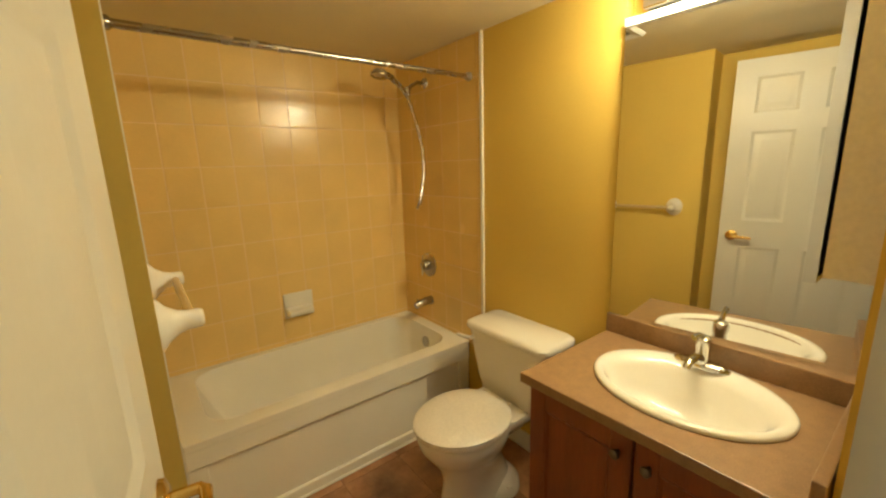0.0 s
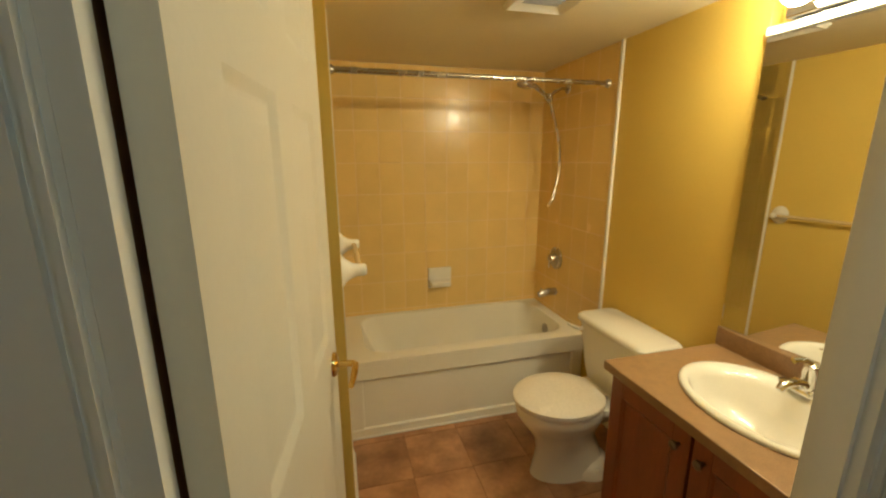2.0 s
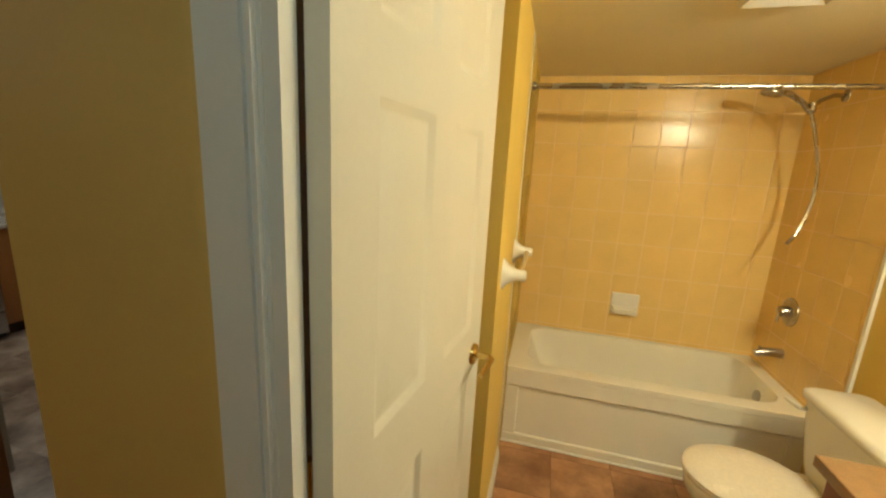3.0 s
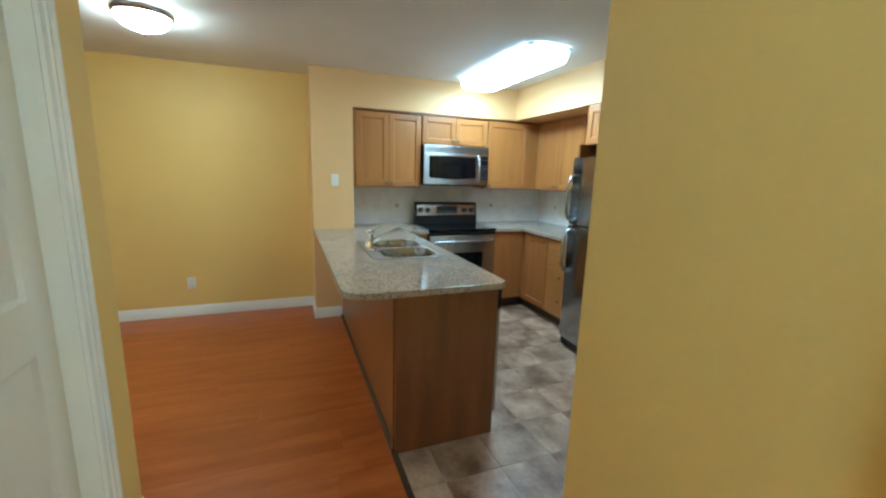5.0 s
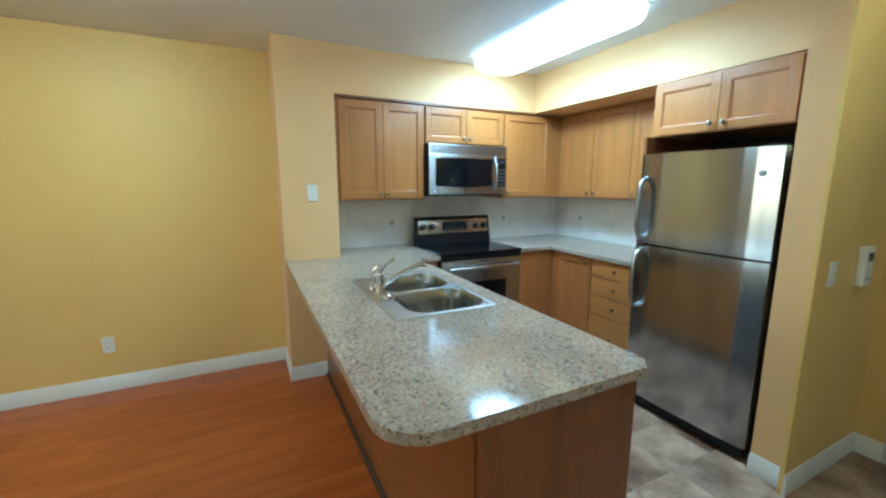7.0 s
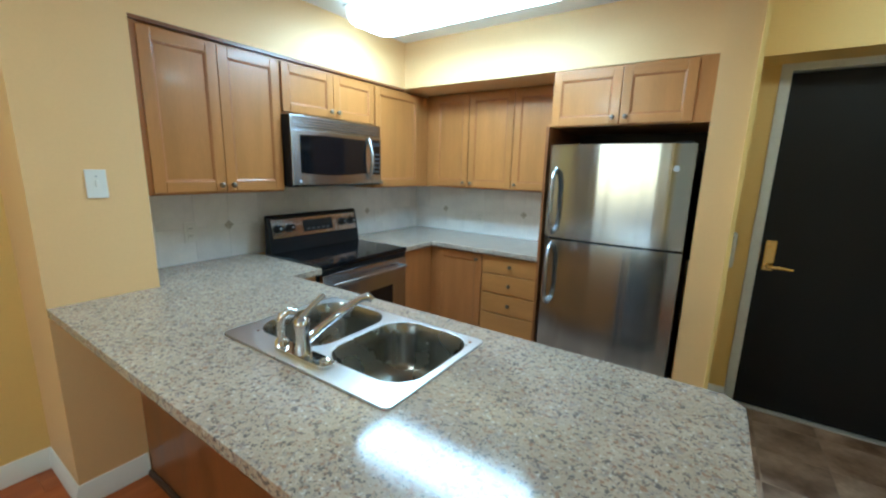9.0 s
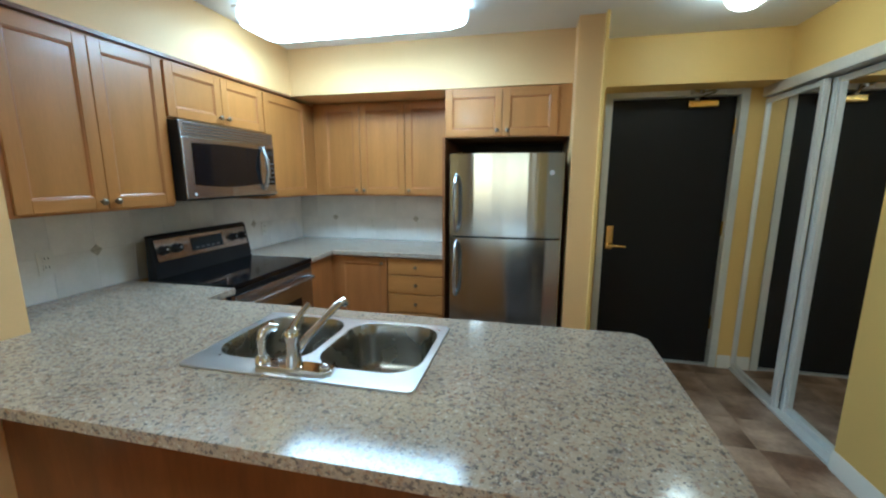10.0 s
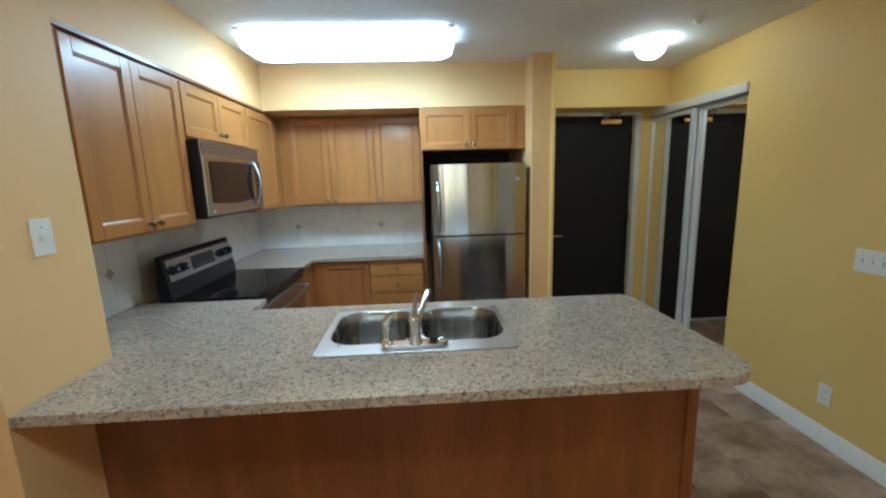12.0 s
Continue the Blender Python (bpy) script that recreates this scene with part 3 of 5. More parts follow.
def mirror_door(x, y0, y1, near, far):
    d = thing("mirror_closet_door", (x, (y0 + y1) / 2, 0.018), "sliding mirrored closet door in white metal frame", "closet door", "sliding mirror doors")
    part("mirror_panel", B(x, x + 0.006, y0 + 0.02, y1 - 0.006, 0.05, 2.012), MIRROR, d, "clear mirror panel")
    for a, b in ((y0, y0 + near), (y1 - far, y1)):
        part("stile", boxes((x - 0.012, x + 0.012, a, b, 0.018, 2.032), (x - 0.018, x - 0.012, a + 0.3 * (b - a), b - 0.3 * (b - a), 0.018, 2.032)), ALU, d, "white metal stile")
    part("bottom_rail", B(x - 0.010, x + 0.010, y0 + near, y1 - far, 0.018, 0.055), ALU, d)
    part("top_rail", B(x - 0.010, x + 0.010, y0 + near, y1 - far, 2.0, 2.032), ALU, d)
    return d


mirror_door(HALL_X + 0.022, 1.655, DOOR_Y - 0.004, 0.048, 0.012)
mirror_door(HALL_X + 0.062, 1.10, 1.672, 0.035, 0.062)


# ---- outlets and switches ----
def plate(name, at, normal, w, h, toggles=1, outlet=False, label="", category="switch", group=""):
    """A wall plate at a point of a wall; normal along x or y."""
    n = Vector(normal)
    s = n.cross(Vector((0, 0, 1)))
    p = Vector(at)

    def bx(du, dv, w2, h2, d0, d1):
        a = p + s * (du - w2 / 2) + Vector((0, 0, dv - h2 / 2)) + n * d0
        b = p + s * (du + w2 / 2) + Vector((0, 0, dv + h2 / 2)) + n * d1
        return B(*sorted((a.x, b.x)), *sorted((a.y, b.y)), *sorted((a.z, b.z)))
    t = thing(name, at, label, category, group)
    part("cover_plate", bx(0, 0, w, h, 0.0005, 0.006), WHITEP, t, bevel=0.002)
    if outlet:
        for dv in (-0.021, 0.021):
            sock = part("socket", bx(0, dv, 0.034, 0.030, 0.004, 0.009), WHITEP, t, bevel=0.003)
            for du in (-0.007, 0.007):
                part("slot", bx(du, dv, 0.0025, 0.010, 0.008, 0.0094), GAPSHADE, sock)
    else:
        for k in range(toggles):
            du = (k - (toggles - 1) / 2) * 0.046
            part("toggle", bx(du, 0.002, 0.010, 0.024, 0.004, 0.016), WHITEP, t, bevel=0.002)
            part("screw", bx(du, 0.03, 0.006, 0.006, 0.004, 0.0075), GREYMARK, t)
    return t


plate("wall_outlet", (DIN_X, -1.61, 0.34), (1, 0, 0), 0.07, 0.115, outlet=True, label="white duplex outlet on yellow dining wall", category="outlet", group="wall outlets")
plate("light_switch", (PIER_X, -0.245, 1.39), (1, 0, 0), 0.07, 0.115, label="white single toggle switch on the pier", group="light switches")
plate("wall_outlet", (HALL_X, 0.375, 0.29), (-1, 0, 0), 0.07, 0.115, outlet=True, label="white duplex outlet low on the hall wall", category="outlet", group="wall outlets")
plate("light_switch", (HALL_X, 0.245, 1.068), (-1, 0, 0), 0.165, 0.115, toggles=3, label="white triple toggle switch on the hall wall", group="light switches")
plate("light_switch", (-2.252, 1.64, 1.065), (1, 0, 0), 0.07, 0.115, label="white single toggle switch beside the entry", group="light switches")
plate("wall_outlet", (TILE_X + 0.008, 0.25, 1.09), (1, 0, 0), 0.07, 0.115, outlet=True, label="white duplex outlet on the tiled backsplash", category="outlet", group="backsplash outlets")
plate("wall_outlet", (TILE_X + 0.008, 1.80, 1.06), (1, 0, 0), 0.07, 0.115, outlet=True, label="white duplex outlet on the tiled backsplash", category="outlet", group="backsplash outlets")
plate("wall_outlet", (-4.096, BACK_Y - 0.008, 1.06), (0, -1, 0), 0.07, 0.115, outlet=True, label="white duplex outlet on the tiled backsplash", category="outlet", group="backsplash outlets")
intercom = thing("intercom", (-2.252, 1.93, 1.06), "white wall intercom handset unit by the entry", "intercom")
part("body", B(-2.2515, -2.217, 1.885, 1.975, 0.98, 1.17), WHITEP, intercom, bevel=0.008)
part("display", B(-2.217, -2.215, 1.90, 1.955, 1.105, 1.145), SCREEN, intercom, "dark display")
for k in range(3):
    part("button", B(-2.217, -2.214, 1.90 + 0.02 * k, 1.912 + 0.02 * k, 1.015, 1.027), GREYMARK, intercom)

# ---- kitchen: lamps ----
def rring(x0, x1, y0, y1, r, z):
    return at_z(rrect(x0, x1, y0, y1, r), z)


tube_light = thing("ceiling_light", (-3.645, 1.13, CEIL), "lit rectangular acrylic fluorescent kitchen ceiling light", "ceiling light")
lx0, lx1, ly0, ly1 = -4.32, -3.03, 0.965, 1.35
part("diffuser", loft([rring(lx0 + 0.012, lx1 - 0.012, ly0 + 0.012, ly1 - 0.012, 0.09, 2.335), rring(lx0 + 0.05, lx1 - 0.05, ly0 + 0.05, ly1 - 0.05, 0.075, 2.315)]), TUBE_GLOW, tube_light, "glowing white acrylic diffuser", smooth=60)
part("diffuser_side", loft([rring(lx0, lx1, ly0, ly1, 0.09, 2.405), rring(lx0, lx1, ly0, ly1, 0.09, 2.365), rring(lx0 + 0.012, lx1 - 0.012, ly0 + 0.012, ly1 - 0.012, 0.09, 2.335)], cap_last=False), TUBE_SIDE_GLOW, tube_light, "dimmer ribbed acrylic side", smooth=60)
part("base_pan", B(lx0 + 0.01, lx1 - 0.01, ly0 + 0.01, ly1 - 0.01, 2.405, 2.419), WHITEP, tube_light)


def dome_light(name, x, y, r, glow, label, finial):
    t = thing(name, (x, y, CEIL), label, "ceiling light")
    part("canopy", lathe([(r * (0.98 if finial else 0.8), 0), (r * (1.0 if finial else 0.8), -0.012), (r * (0.92 if finial else 0.78), -0.03)], (x, y, CEIL - 0.001)), WHITEP if not finial else DULLCHROME, t, "round canopy ring")
    part("glass_dome", lathe([(r * 0.9, -0.028), (r * 0.86, -0.055), (r * 0.7, -0.085), (r * 0.42, -0.105), (r * 0.15, -0.113), (0, -0.115)], (x, y, CEIL)), glow, t, "lit frosted glass dome", smooth=80)
    if finial:
        part("finial", lathe([(0.0, -0.145), (0.008, -0.14), (0.011, -0.13), (0.006, -0.12), (0.012, -0.112)], (x, y, CEIL)), DULLCHROME, t, "small metal finial")
    return t


dome_light("dining_ceiling_light", -3.63, -1.48, 0.165, DOME_GLOW, "lit round flush glass dining ceiling light", True)
# Unseen lamp, added to brighten the corridor wall and door casing.
dome_light("added_corridor_light", 0.15, -0.98, 0.14, FILL_GLOW, "unseen round corridor light added to brighten wall and door casing", False)
dome_light("foyer_ceiling_light", -1.65, 1.325, 0.108, FOYER_GLOW, "lit round flush glass foyer ceiling light", False)
smoke = thing("ceiling_sprinkler", (-1.59, 0.93, CEIL), "small grey ceiling sprinkler cap", "sprinkler")
part("cap", lathe([(0.035, 0), (0.034, -0.006), (0.02, -0.012), (0.012, -0.03), (0, -0.032)], (-1.59, 0.93, CEIL)), WHITEP, smoke)


# ---- kitchen: cabinets ----
def knob_on(parent, at, normal, mat=NICKEL, r=0.014):
    part("knob", lathe([(0.0065, 0), (0.006, 0.012), (r, 0.017), (r * 0.96, 0.024), (r * 0.5, 0.028), (0, 0.0285)], at, normal, seg=16), mat, parent, "round metal knob")


def panel_door(parent, face, u0, u1, z0, z1, axis, knob=None, name="door", mat=MAPLE, stile=0.052, t=0.019, knobmat=NICKEL):
    """A frame-and-panel front. axis 'x': the front looks along +x, u is y. axis 'y': it looks along -y, u is x."""
    def bx(a, b, c, d, d0, d1, bm=None):
        if axis == "x":
            return B(face + d0, face + d1, a, b, c, d, bm=bm)
        if axis == "-x":
            return B(face - d1, face - d0, a, b, c, d, bm=bm)
        if axis == "+y":
            return B(a, b, face + d0, face + d1, c, d, bm=bm)
        return B(a, b, face - d1, face - d0, c, d, bm=bm)
    g = 0.0015
    a, b, c, d = u0 + g, u1 - g, z0 + g, z1 - g
    leaf = part(name, bx(a + stile - 0.004, b - stile + 0.004, c + stile - 0.004, d - stile + 0.004, 0.0, t - 0.009), mat, parent, "recessed panel front")
    for u in (a, b - stile):
        part("stile", bx(u, u + stile, c, d, 0, t), mat, leaf, bevel=0.003)
    for v in (c, d - stile):
        part("rail", bx(a + stile, b - stile, v, v + stile, 0, t), MAPLE_H if mat is MAPLE else mat, leaf, bevel=0.003)
    def ring(ins, deep):
        c4 = ((a + stile + ins, c + stile + ins), (b - stile - ins, c + stile + ins), (b - stile - ins, d - stile - ins), (a + stile + ins, d - stile - ins))
        out = {"x": lambda u, v: (face + deep, u, v), "-x": lambda u, v: (face - deep, u, v), "+y": lambda u, v: (u, face + deep, v), "y": lambda u, v: (u, face - deep, v)}[axis]
        return [out(u, v) for u, v in c4]
    part("moulding", loft([ring(0, t - 0.0035), ring(0.004, t - 0.004), ring(0.010, t - 0.0085)], cap_last=False), MAPLE_RED if mat is MAPLE else mat, leaf, "chamfered inner edge", smooth=20)
    if knob:
        ku, kz = knob
        if axis == "x":
            knob_on(leaf, (face + t, ku, kz), (1, 0, 0), knobmat)
        elif axis == "-x":
            knob_on(leaf, (face - t, ku, kz), (-1, 0, 0), knobmat)
        elif axis == "+y":
            knob_on(leaf, (ku, face + t, kz), (0, 1, 0), knobmat)
        else:
            knob_on(leaf, (ku, face - t, kz), (0, -1, 0), knobmat)
    return leaf


UF = -4.482          # front of the west wall cabinets' carcasses
UB, UT = 1.33, 2.07
cab = thing("wall_cabinet", (UF, 0.28, UB), "honey maple two-door wall cabinet beside the pier", "cabinet", "wall cabinets")
part("body", boxes((TILE_X + 0.01, UF, PIER_Y + 0.001, 0.638, UB, UT)), MAPLE, cab, bevel=0.002)
part("filler", B(UF, UF + 0.012, PIER_Y + 0.001, -0.040, UB, UT), MAPLE_RED, cab, "red-brown filler strip")
panel_door(cab, UF, -0.040, 0.292, UB + 0.01, UT - 0.012, "x", (0.262, UB + 0.045))
panel_door(cab, UF, 0.292, 0.632, UB + 0.01, UT - 0.012, "x", (0.322, UB + 0.045))
cab = thing("wall_cabinet", (UF, 1.02, 1.80), "short honey maple two-door wall cabinet above the microwave", "cabinet", "wall cabinets")
part("body", boxes((TILE_X + 0.01, UF, 0.640, 1.398, 1.775, UT)), MAPLE, cab, bevel=0.002)
panel_door(cab, UF, 0.645, 1.02, 1.785, UT - 0.012, "x", (0.99, 1.825), stile=0.05)
panel_door(cab, UF, 1.02, 1.393, 1.785, UT - 0.012, "x", (1.05, 1.825), stile=0.05)
cab = thing("wall_cabinet", (UF, 1.70, UB), "honey maple single-door corner wall cabinet", "cabinet", "wall cabinets")
part("body", boxes((TILE_X + 0.01, UF, 1.400, BACK_Y - 0.01, UB, UT)), MAPLE, cab, bevel=0.002)
panel_door(cab, UF, 1.405, 1.93, UB + 0.01, UT - 0.012, "x", (1.445, UB + 0.045))
UN = 2.07            # front of the north wall cabinets' carcasses
cab = thing("wall_cabinet", (-3.85, UN, UB), "honey maple three-door wall cabinet under the bulkhead", "cabinet", "wall cabinets")
part("body", boxes((UF + 0.002, -3.268, UN, BACK_Y - 0.01, UB, SOFF_Z - 0.002)), MAPLE, cab, bevel=0.002)
for a, b, k in ((-4.40, -4.06, -4.092), (-4.055, -3.67, -4.022), (-3.665, -3.272, -3.632)):
    panel_door(cab, UN, a, b, UB + 0.01, SOFF_Z - 0.02, "y", (k, UB + 0.045))
FB = 1.755
cab = thing("fridge_cabinet", (-2.86, SOFF_Y, FB), "honey maple two-door cabinet above the refrigerator", "cabinet", "wall cabinets")
part("body", boxes((-3.265, -2.417, SOFF_Y + 0.005, BACK_Y - 0.01, FB, SOFF_Z - 0.003)), MAPLE, cab, bevel=0.002)
panel_door(cab, SOFF_Y + 0.005, -3.262, -2.865, FB + 0.005, SOFF_Z - 0.015, "y", (-2.90, FB + 0.045), stile=0.05)
panel_door(cab, SOFF_Y + 0.005, -2.865, -2.50, FB + 0.005, SOFF_Z - 0.015, "y", (-2.83, FB + 0.045), stile=0.05)
part("filler", B(-2.50, -2.417, SOFF_Y - 0.004, SOFF_Y + 0.004, FB, SOFF_Z - 0.003), MAPLE, cab)
for nm, a, b in (("cornice_west", (TILE_X + 0.01, UF + 0.022), (PIER_Y + 0.001, SOFF_Y - 0.004)),):
    structure("cabinet_trim", boxes((a[0], a[1], b[0], b[1], UT + 0.001, SOFF_Z - 0.001)), CHERRY, "dark red-brown strip above the cabinets", "trim")

# lower cabinets
BF = -4.215
cab = thing("base_cabinet", (-4.5, 0.27, 0), "honey maple corner base cabinet next to the range", "cabinet", "base cabinets")
part("body", boxes((TILE_X + 0.01, BF, PIER_Y + 0.001, 0.630, 0.10, 0.874)), MAPLE_RED, cab)
part("plinth", boxes((TILE_X + 0.01, BF - 0.06, PIER_Y + 0.001, 0.630, 0.0, 0.10)), TOEKICK, cab)
BNF = 1.785
cab = thing("base_cabinet", (-4.55, 1.9, 0), "honey maple corner base cabinet with filler", "cabinet", "base cabinets")
part("body", boxes((TILE_X + 0.01, BF, 1.402, BACK_Y - 0.01, 0.10, 0.874)), MAPLE_RED, cab)
part("plinth", boxes((TILE_X + 0.01, BF - 0.06, 1.402, BACK_Y - 0.01, 0.0, 0.10)), TOEKICK, cab)
part("filler", B(BF - 0.001, BF + 0.006, 1.405, BNF - 0.02, 0.11, 0.868), MAPLE_RED, cab)
cab = thing("base_cabinet", (-3.95, 1.9, 0), "honey maple single-door base cabinet under granite", "cabinet", "base cabinets")
part("body", boxes((BF + 0.002, -3.735, BNF, BACK_Y - 0.01, 0.10, 0.874)), MAPLE_RED, cab)
part("plinth", boxes((BF - 0.06, -3.735, BNF + 0.06, BACK_Y - 0.01, 0.0, 0.10)), TOEKICK, cab)
panel_door(cab, BNF, -4.15, -3.737, 0.115, 0.865, "y", (-3.775, 0.82), mat=MAPLE_RED)
cab = thing("drawer_cabinet", (-3.5, 1.9, 0), "honey maple four-drawer base cabinet under granite", "cabinet", "base cabinets")
part("body", boxes((-3.733, -3.275, BNF, BACK_Y - 0.01, 0.10, 0.874)), MAPLE, cab)
part("plinth", boxes((-3.733, -3.275, BNF + 0.06, BACK_Y - 0.01, 0.0, 0.10)), TOEKICK, cab)
for z0, z1 in ((0.735, 0.865), (0.585, 0.730), (0.430, 0.580), (0.115, 0.425)):
    d = part("drawer_front", B(-3.728, -3.28, BNF - 0.019, BNF, z0 + 0.002, z1 - 0.002), MAPLE_H, cab, "slab drawer front", bevel=0.004)
    knob_on(d, (-3.50, BNF - 0.019, (z0 + z1) / 2), (0, -1, 0))

# peninsula
PX, PY = -2.245, -0.195
pen = thing("peninsula_cabinet", (-3.3, 0.08, 0), "peninsula base clad in red-brown wood veneer panels", "cabinet", "base cabinets")
part("back_panel", B(PIER_X + 0.002, PX - 0.003, PY, PY + 0.02, 0.0, 0.874), CHERRY, pen, "red-brown veneer back panel")
part("end_panel", B(PX - 0.02, PX, PY - 0.002, 0.375, 0.0, 0.874), CHERRY, pen, "red-brown veneer end panel", bevel=0.0015)
part("corner_post", B(PX - 0.05, PX - 0.022, PY - 0.012, PY + 0.03, 0.0, 0.873), CHERRY, pen, bevel=0.003)
part("base_moulding", tube([(PIER_X + 0.004, PY - 0.006, 0.010), (PX - 0.02, PY - 0.006, 0.010)], 0.011, seg=8), TOEKICK, pen, "dark quarter-round floor moulding")
part("body", boxes((BF + 0.003, -2.88, 0.30, 0.37, 0.10, 0.70)), MAPLE, pen)
panel_door(pen, 0.37, -3.72, -3.305, 0.115, 0.86, "+y", (-3.34, 0.82))
panel_door(pen, 0.37, -3.30, -2.885, 0.115, 0.86, "+y", (-3.265, 0.82))
dw = thing("dishwasher", (-2.57, 0.1, 0), "stainless dishwasher with black control strip under the counter", "dishwasher")
part("tub", B(-2.872, -2.27, -0.16, 0.36, 0.10, 0.87), BLACKP, dw)
part("door", B(-2.870, -2.268, 0.362, 0.405, 0.12, 0.74), STEEL, dw, "stainless door", bevel=0.004)
part("control_panel", B(-2.870, -2.268, 0.362, 0.41, 0.745, 0.87), BLACKP, dw, "black control panel", bevel=0.004)
part("toe_panel", B(-2.870, -2.268, 0.30, 0.35, 0.005, 0.10), BLACKP, dw)

# worktops
outer = [(PIER_X + 0.003, -0.455)]
cx, cy, rr = -2.215 - 0.13, -0.455 + 0.13, 0.13
outer += [(cx + rr * math.cos(radians(a)), cy + rr * math.sin(radians(a))) for a in range(-90, 1, 10)]
outer += [(-2.215, 0.375), (-2.26, 0.425), (-4.145, 0.432), (-4.145, 0.622), (TILE_X + 0.012, 0.622), (TILE_X + 0.012, PIER_Y + 0.003), (PIER_X + 0.003, PIER_Y + 0.003)]
SX0, SX1, SY0, SY1 = -3.690, -2.932, -0.172, 0.318
bm = slab(outer, [rrect(SX0 + 0.02, SX1 - 0.02, SY0 + 0.02, SY1 - 0.02, 0.04)], 0.876, 0.910)
worktop = solo("peninsula_worktop", bm, GRANITE, "speckled beige granite peninsula worktop with rounded corner", "countertop", "granite worktops", bevel=0.004, at=(-3.4, 0, 0.876))
bm = slab([(TILE_X + 0.012, 1.405), (-4.185, 1.405), (-4.185, 1.745), (-3.27, 1.745), (-3.27, BACK_Y - 0.012), (TILE_X + 0.012, BACK_Y - 0.012)], [], 0.876, 0.910)
solo("corner_worktop", bm, GRANITE, "speckled beige granite corner worktop", "countertop", "granite worktops", bevel=0.004, at=(-4.2, 1.9, 0.876))

# sink
sink = thing("kitchen_sink", (-3.31, 0.07, 0.91), "double-bowl stainless steel drop-in kitchen sink", "sink")
bowls = ((SX0 + 0.030, -3.326, SY0 + 0.088, SY1 - 0.020), (-3.296, SX1 - 0.024, SY0 + 0.088, SY1 - 0.020))
part("rim", slab(rrect(SX0, SX1, SY0, SY1, 0.022), [rrect(*b, 0.10, 8) for b in bowls], 0.9105, 0.9165), SINK_LIT, sink, "stainless rim in the lit copy of the sink steel", bevel=0.002)
for b in bowls:
    x0, x1, y0, y1 = b
    loops = []
    for ins, z, r in ((0.0, 0.9165, 0.10), (0.006, 0.905, 0.098), (0.012, 0.86, 0.095), (0.02, 0.77, 0.09), (0.035, 0.738, 0.08), (0.07, 0.728, 0.06)):
        loops.append(at_z(rrect(x0 + ins, x1 - ins, y0 + ins, y1 - ins, r, 8), z))
    bowl = part("bowl", loft(loops), SINK_SHADED, sink, "stainless bowl in the shaded, darker copy of the sink steel", smooth=60)
    part("drain", lathe([(0.042, 0.003), (0.038, 0.006), (0.03, 0.002), (0.012, 0.001), (0, 0.004)], ((x0 + x1) / 2, (y0 + y1) / 2, 0.7285)), CHROME, bowl, "round strainer")
fau = thing("kitchen_faucet", (-3.318, -0.115, 0.917), "chrome single-lever kitchen faucet on the sink rim", "faucet")
fx, fy, fz = -3.318, -0.118, 0.917
part("escutcheon", slab(rrect(fx - 0.125, fx + 0.125, fy - 0.027, fy + 0.027, 0.026, 8), [], fz, fz + 0.012), CHROME, fau, "chrome base plate", bevel=0.004)
part("body", lathe([(0.026, 0.010), (0.024, 0.03), (0.020, 0.05), (0.020, 0.085), (0.024, 0.10), (0.022, 0.118), (0.012, 0.128), (0, 0.13)], (fx, fy, fz)), CHROME, fau, "chrome faucet body")
part("spout", tube([(fx, fy + 0.01, fz + 0.045), (fx + 0.012, fy + 0.05, fz + 0.075), (fx + 0.035, fy + 0.12, fz + 0.115), (fx + 0.052, fy + 0.185, fz + 0.145), (fx + 0.058, fy + 0.212, fz + 0.148), (fx + 0.061, fy + 0.226, fz + 0.135)], [0.014, 0.013, 0.012, 0.0125, 0.014, 0.013]), CHROME, fau, "chrome swing spout")
part("lever", tube([(fx, fy, fz + 0.122), (fx + 0.004, fy + 0.03, fz + 0.15), (fx + 0.012, fy + 0.075, fz + 0.178)], [0.012, 0.008, 0.009]), CHROME, fau, "chrome lever")
part("screw_cap", lathe([(0.017, 0), (0.016, 0.01), (0.008, 0.016), (0, 0.017)], (fx + 0.10, fy, fz + 0.010)), CHROME, fau)
spr = thing("sink_sprayer", (-3.425, -0.12, 0.92), "chrome side sprayer beside the faucet", "sprayer")
part("base", lathe([(0.024, 0), (0.022, 0.01), (0.013, 0.022)], (-3.425, fy, fz + 0.012)), CHROME, spr)
part("head", tube([(-3.425, fy, fz + 0.03), (-3.425, fy, fz + 0.085), (-3.42, fy + 0.006, fz + 0.105), (-3.408, fy + 0.02, fz + 0.116), (-3.395, fy + 0.036, fz + 0.11)], [0.011, 0.013, 0.015, 0.015, 0.012]), CHROME, spr, "chrome spray head")

# ---- range ----
RY0, RY1, RXF, GUARD = 0.640, 1.400, -4.20, -4.722
rng = thing("electric_range", (-4.5, 1.017, 0), "freestanding stainless and black glass electric range", "range")
part("body", B(TILE_X + 0.03, RXF, RY0, RY1, 0.02, 0.885), BLACKP, rng, "black enamel sides", bevel=0.003)
part("cooktop", B(TILE_X + 0.13, RXF + 0.035, RY0 - 0.003, RY1 + 0.003, 0.886, 0.918), BLACKG, rng, "black glass cooktop", bevel=0.006)
guard = loft([[(GUARD, y, 0.90), (GUARD + 0.07, y, 0.90), (GUARD + 0.06, y, 0.99), (GUARD + 0.03, y, 1.148), (GUARD + 0.01, y, 1.161)] for y in (RY0, RY1)], cap_first=True)
bg = part("backguard", guard, BLACKP, rng, "black backguard", bevel=0.006)


def guard_pt(y, z, d=0.0):
    k = (z - 0.99) / 0.155
    return Vector((GUARD + 0.06 - 0.03 * k + d, y, z + 0.19 * d))


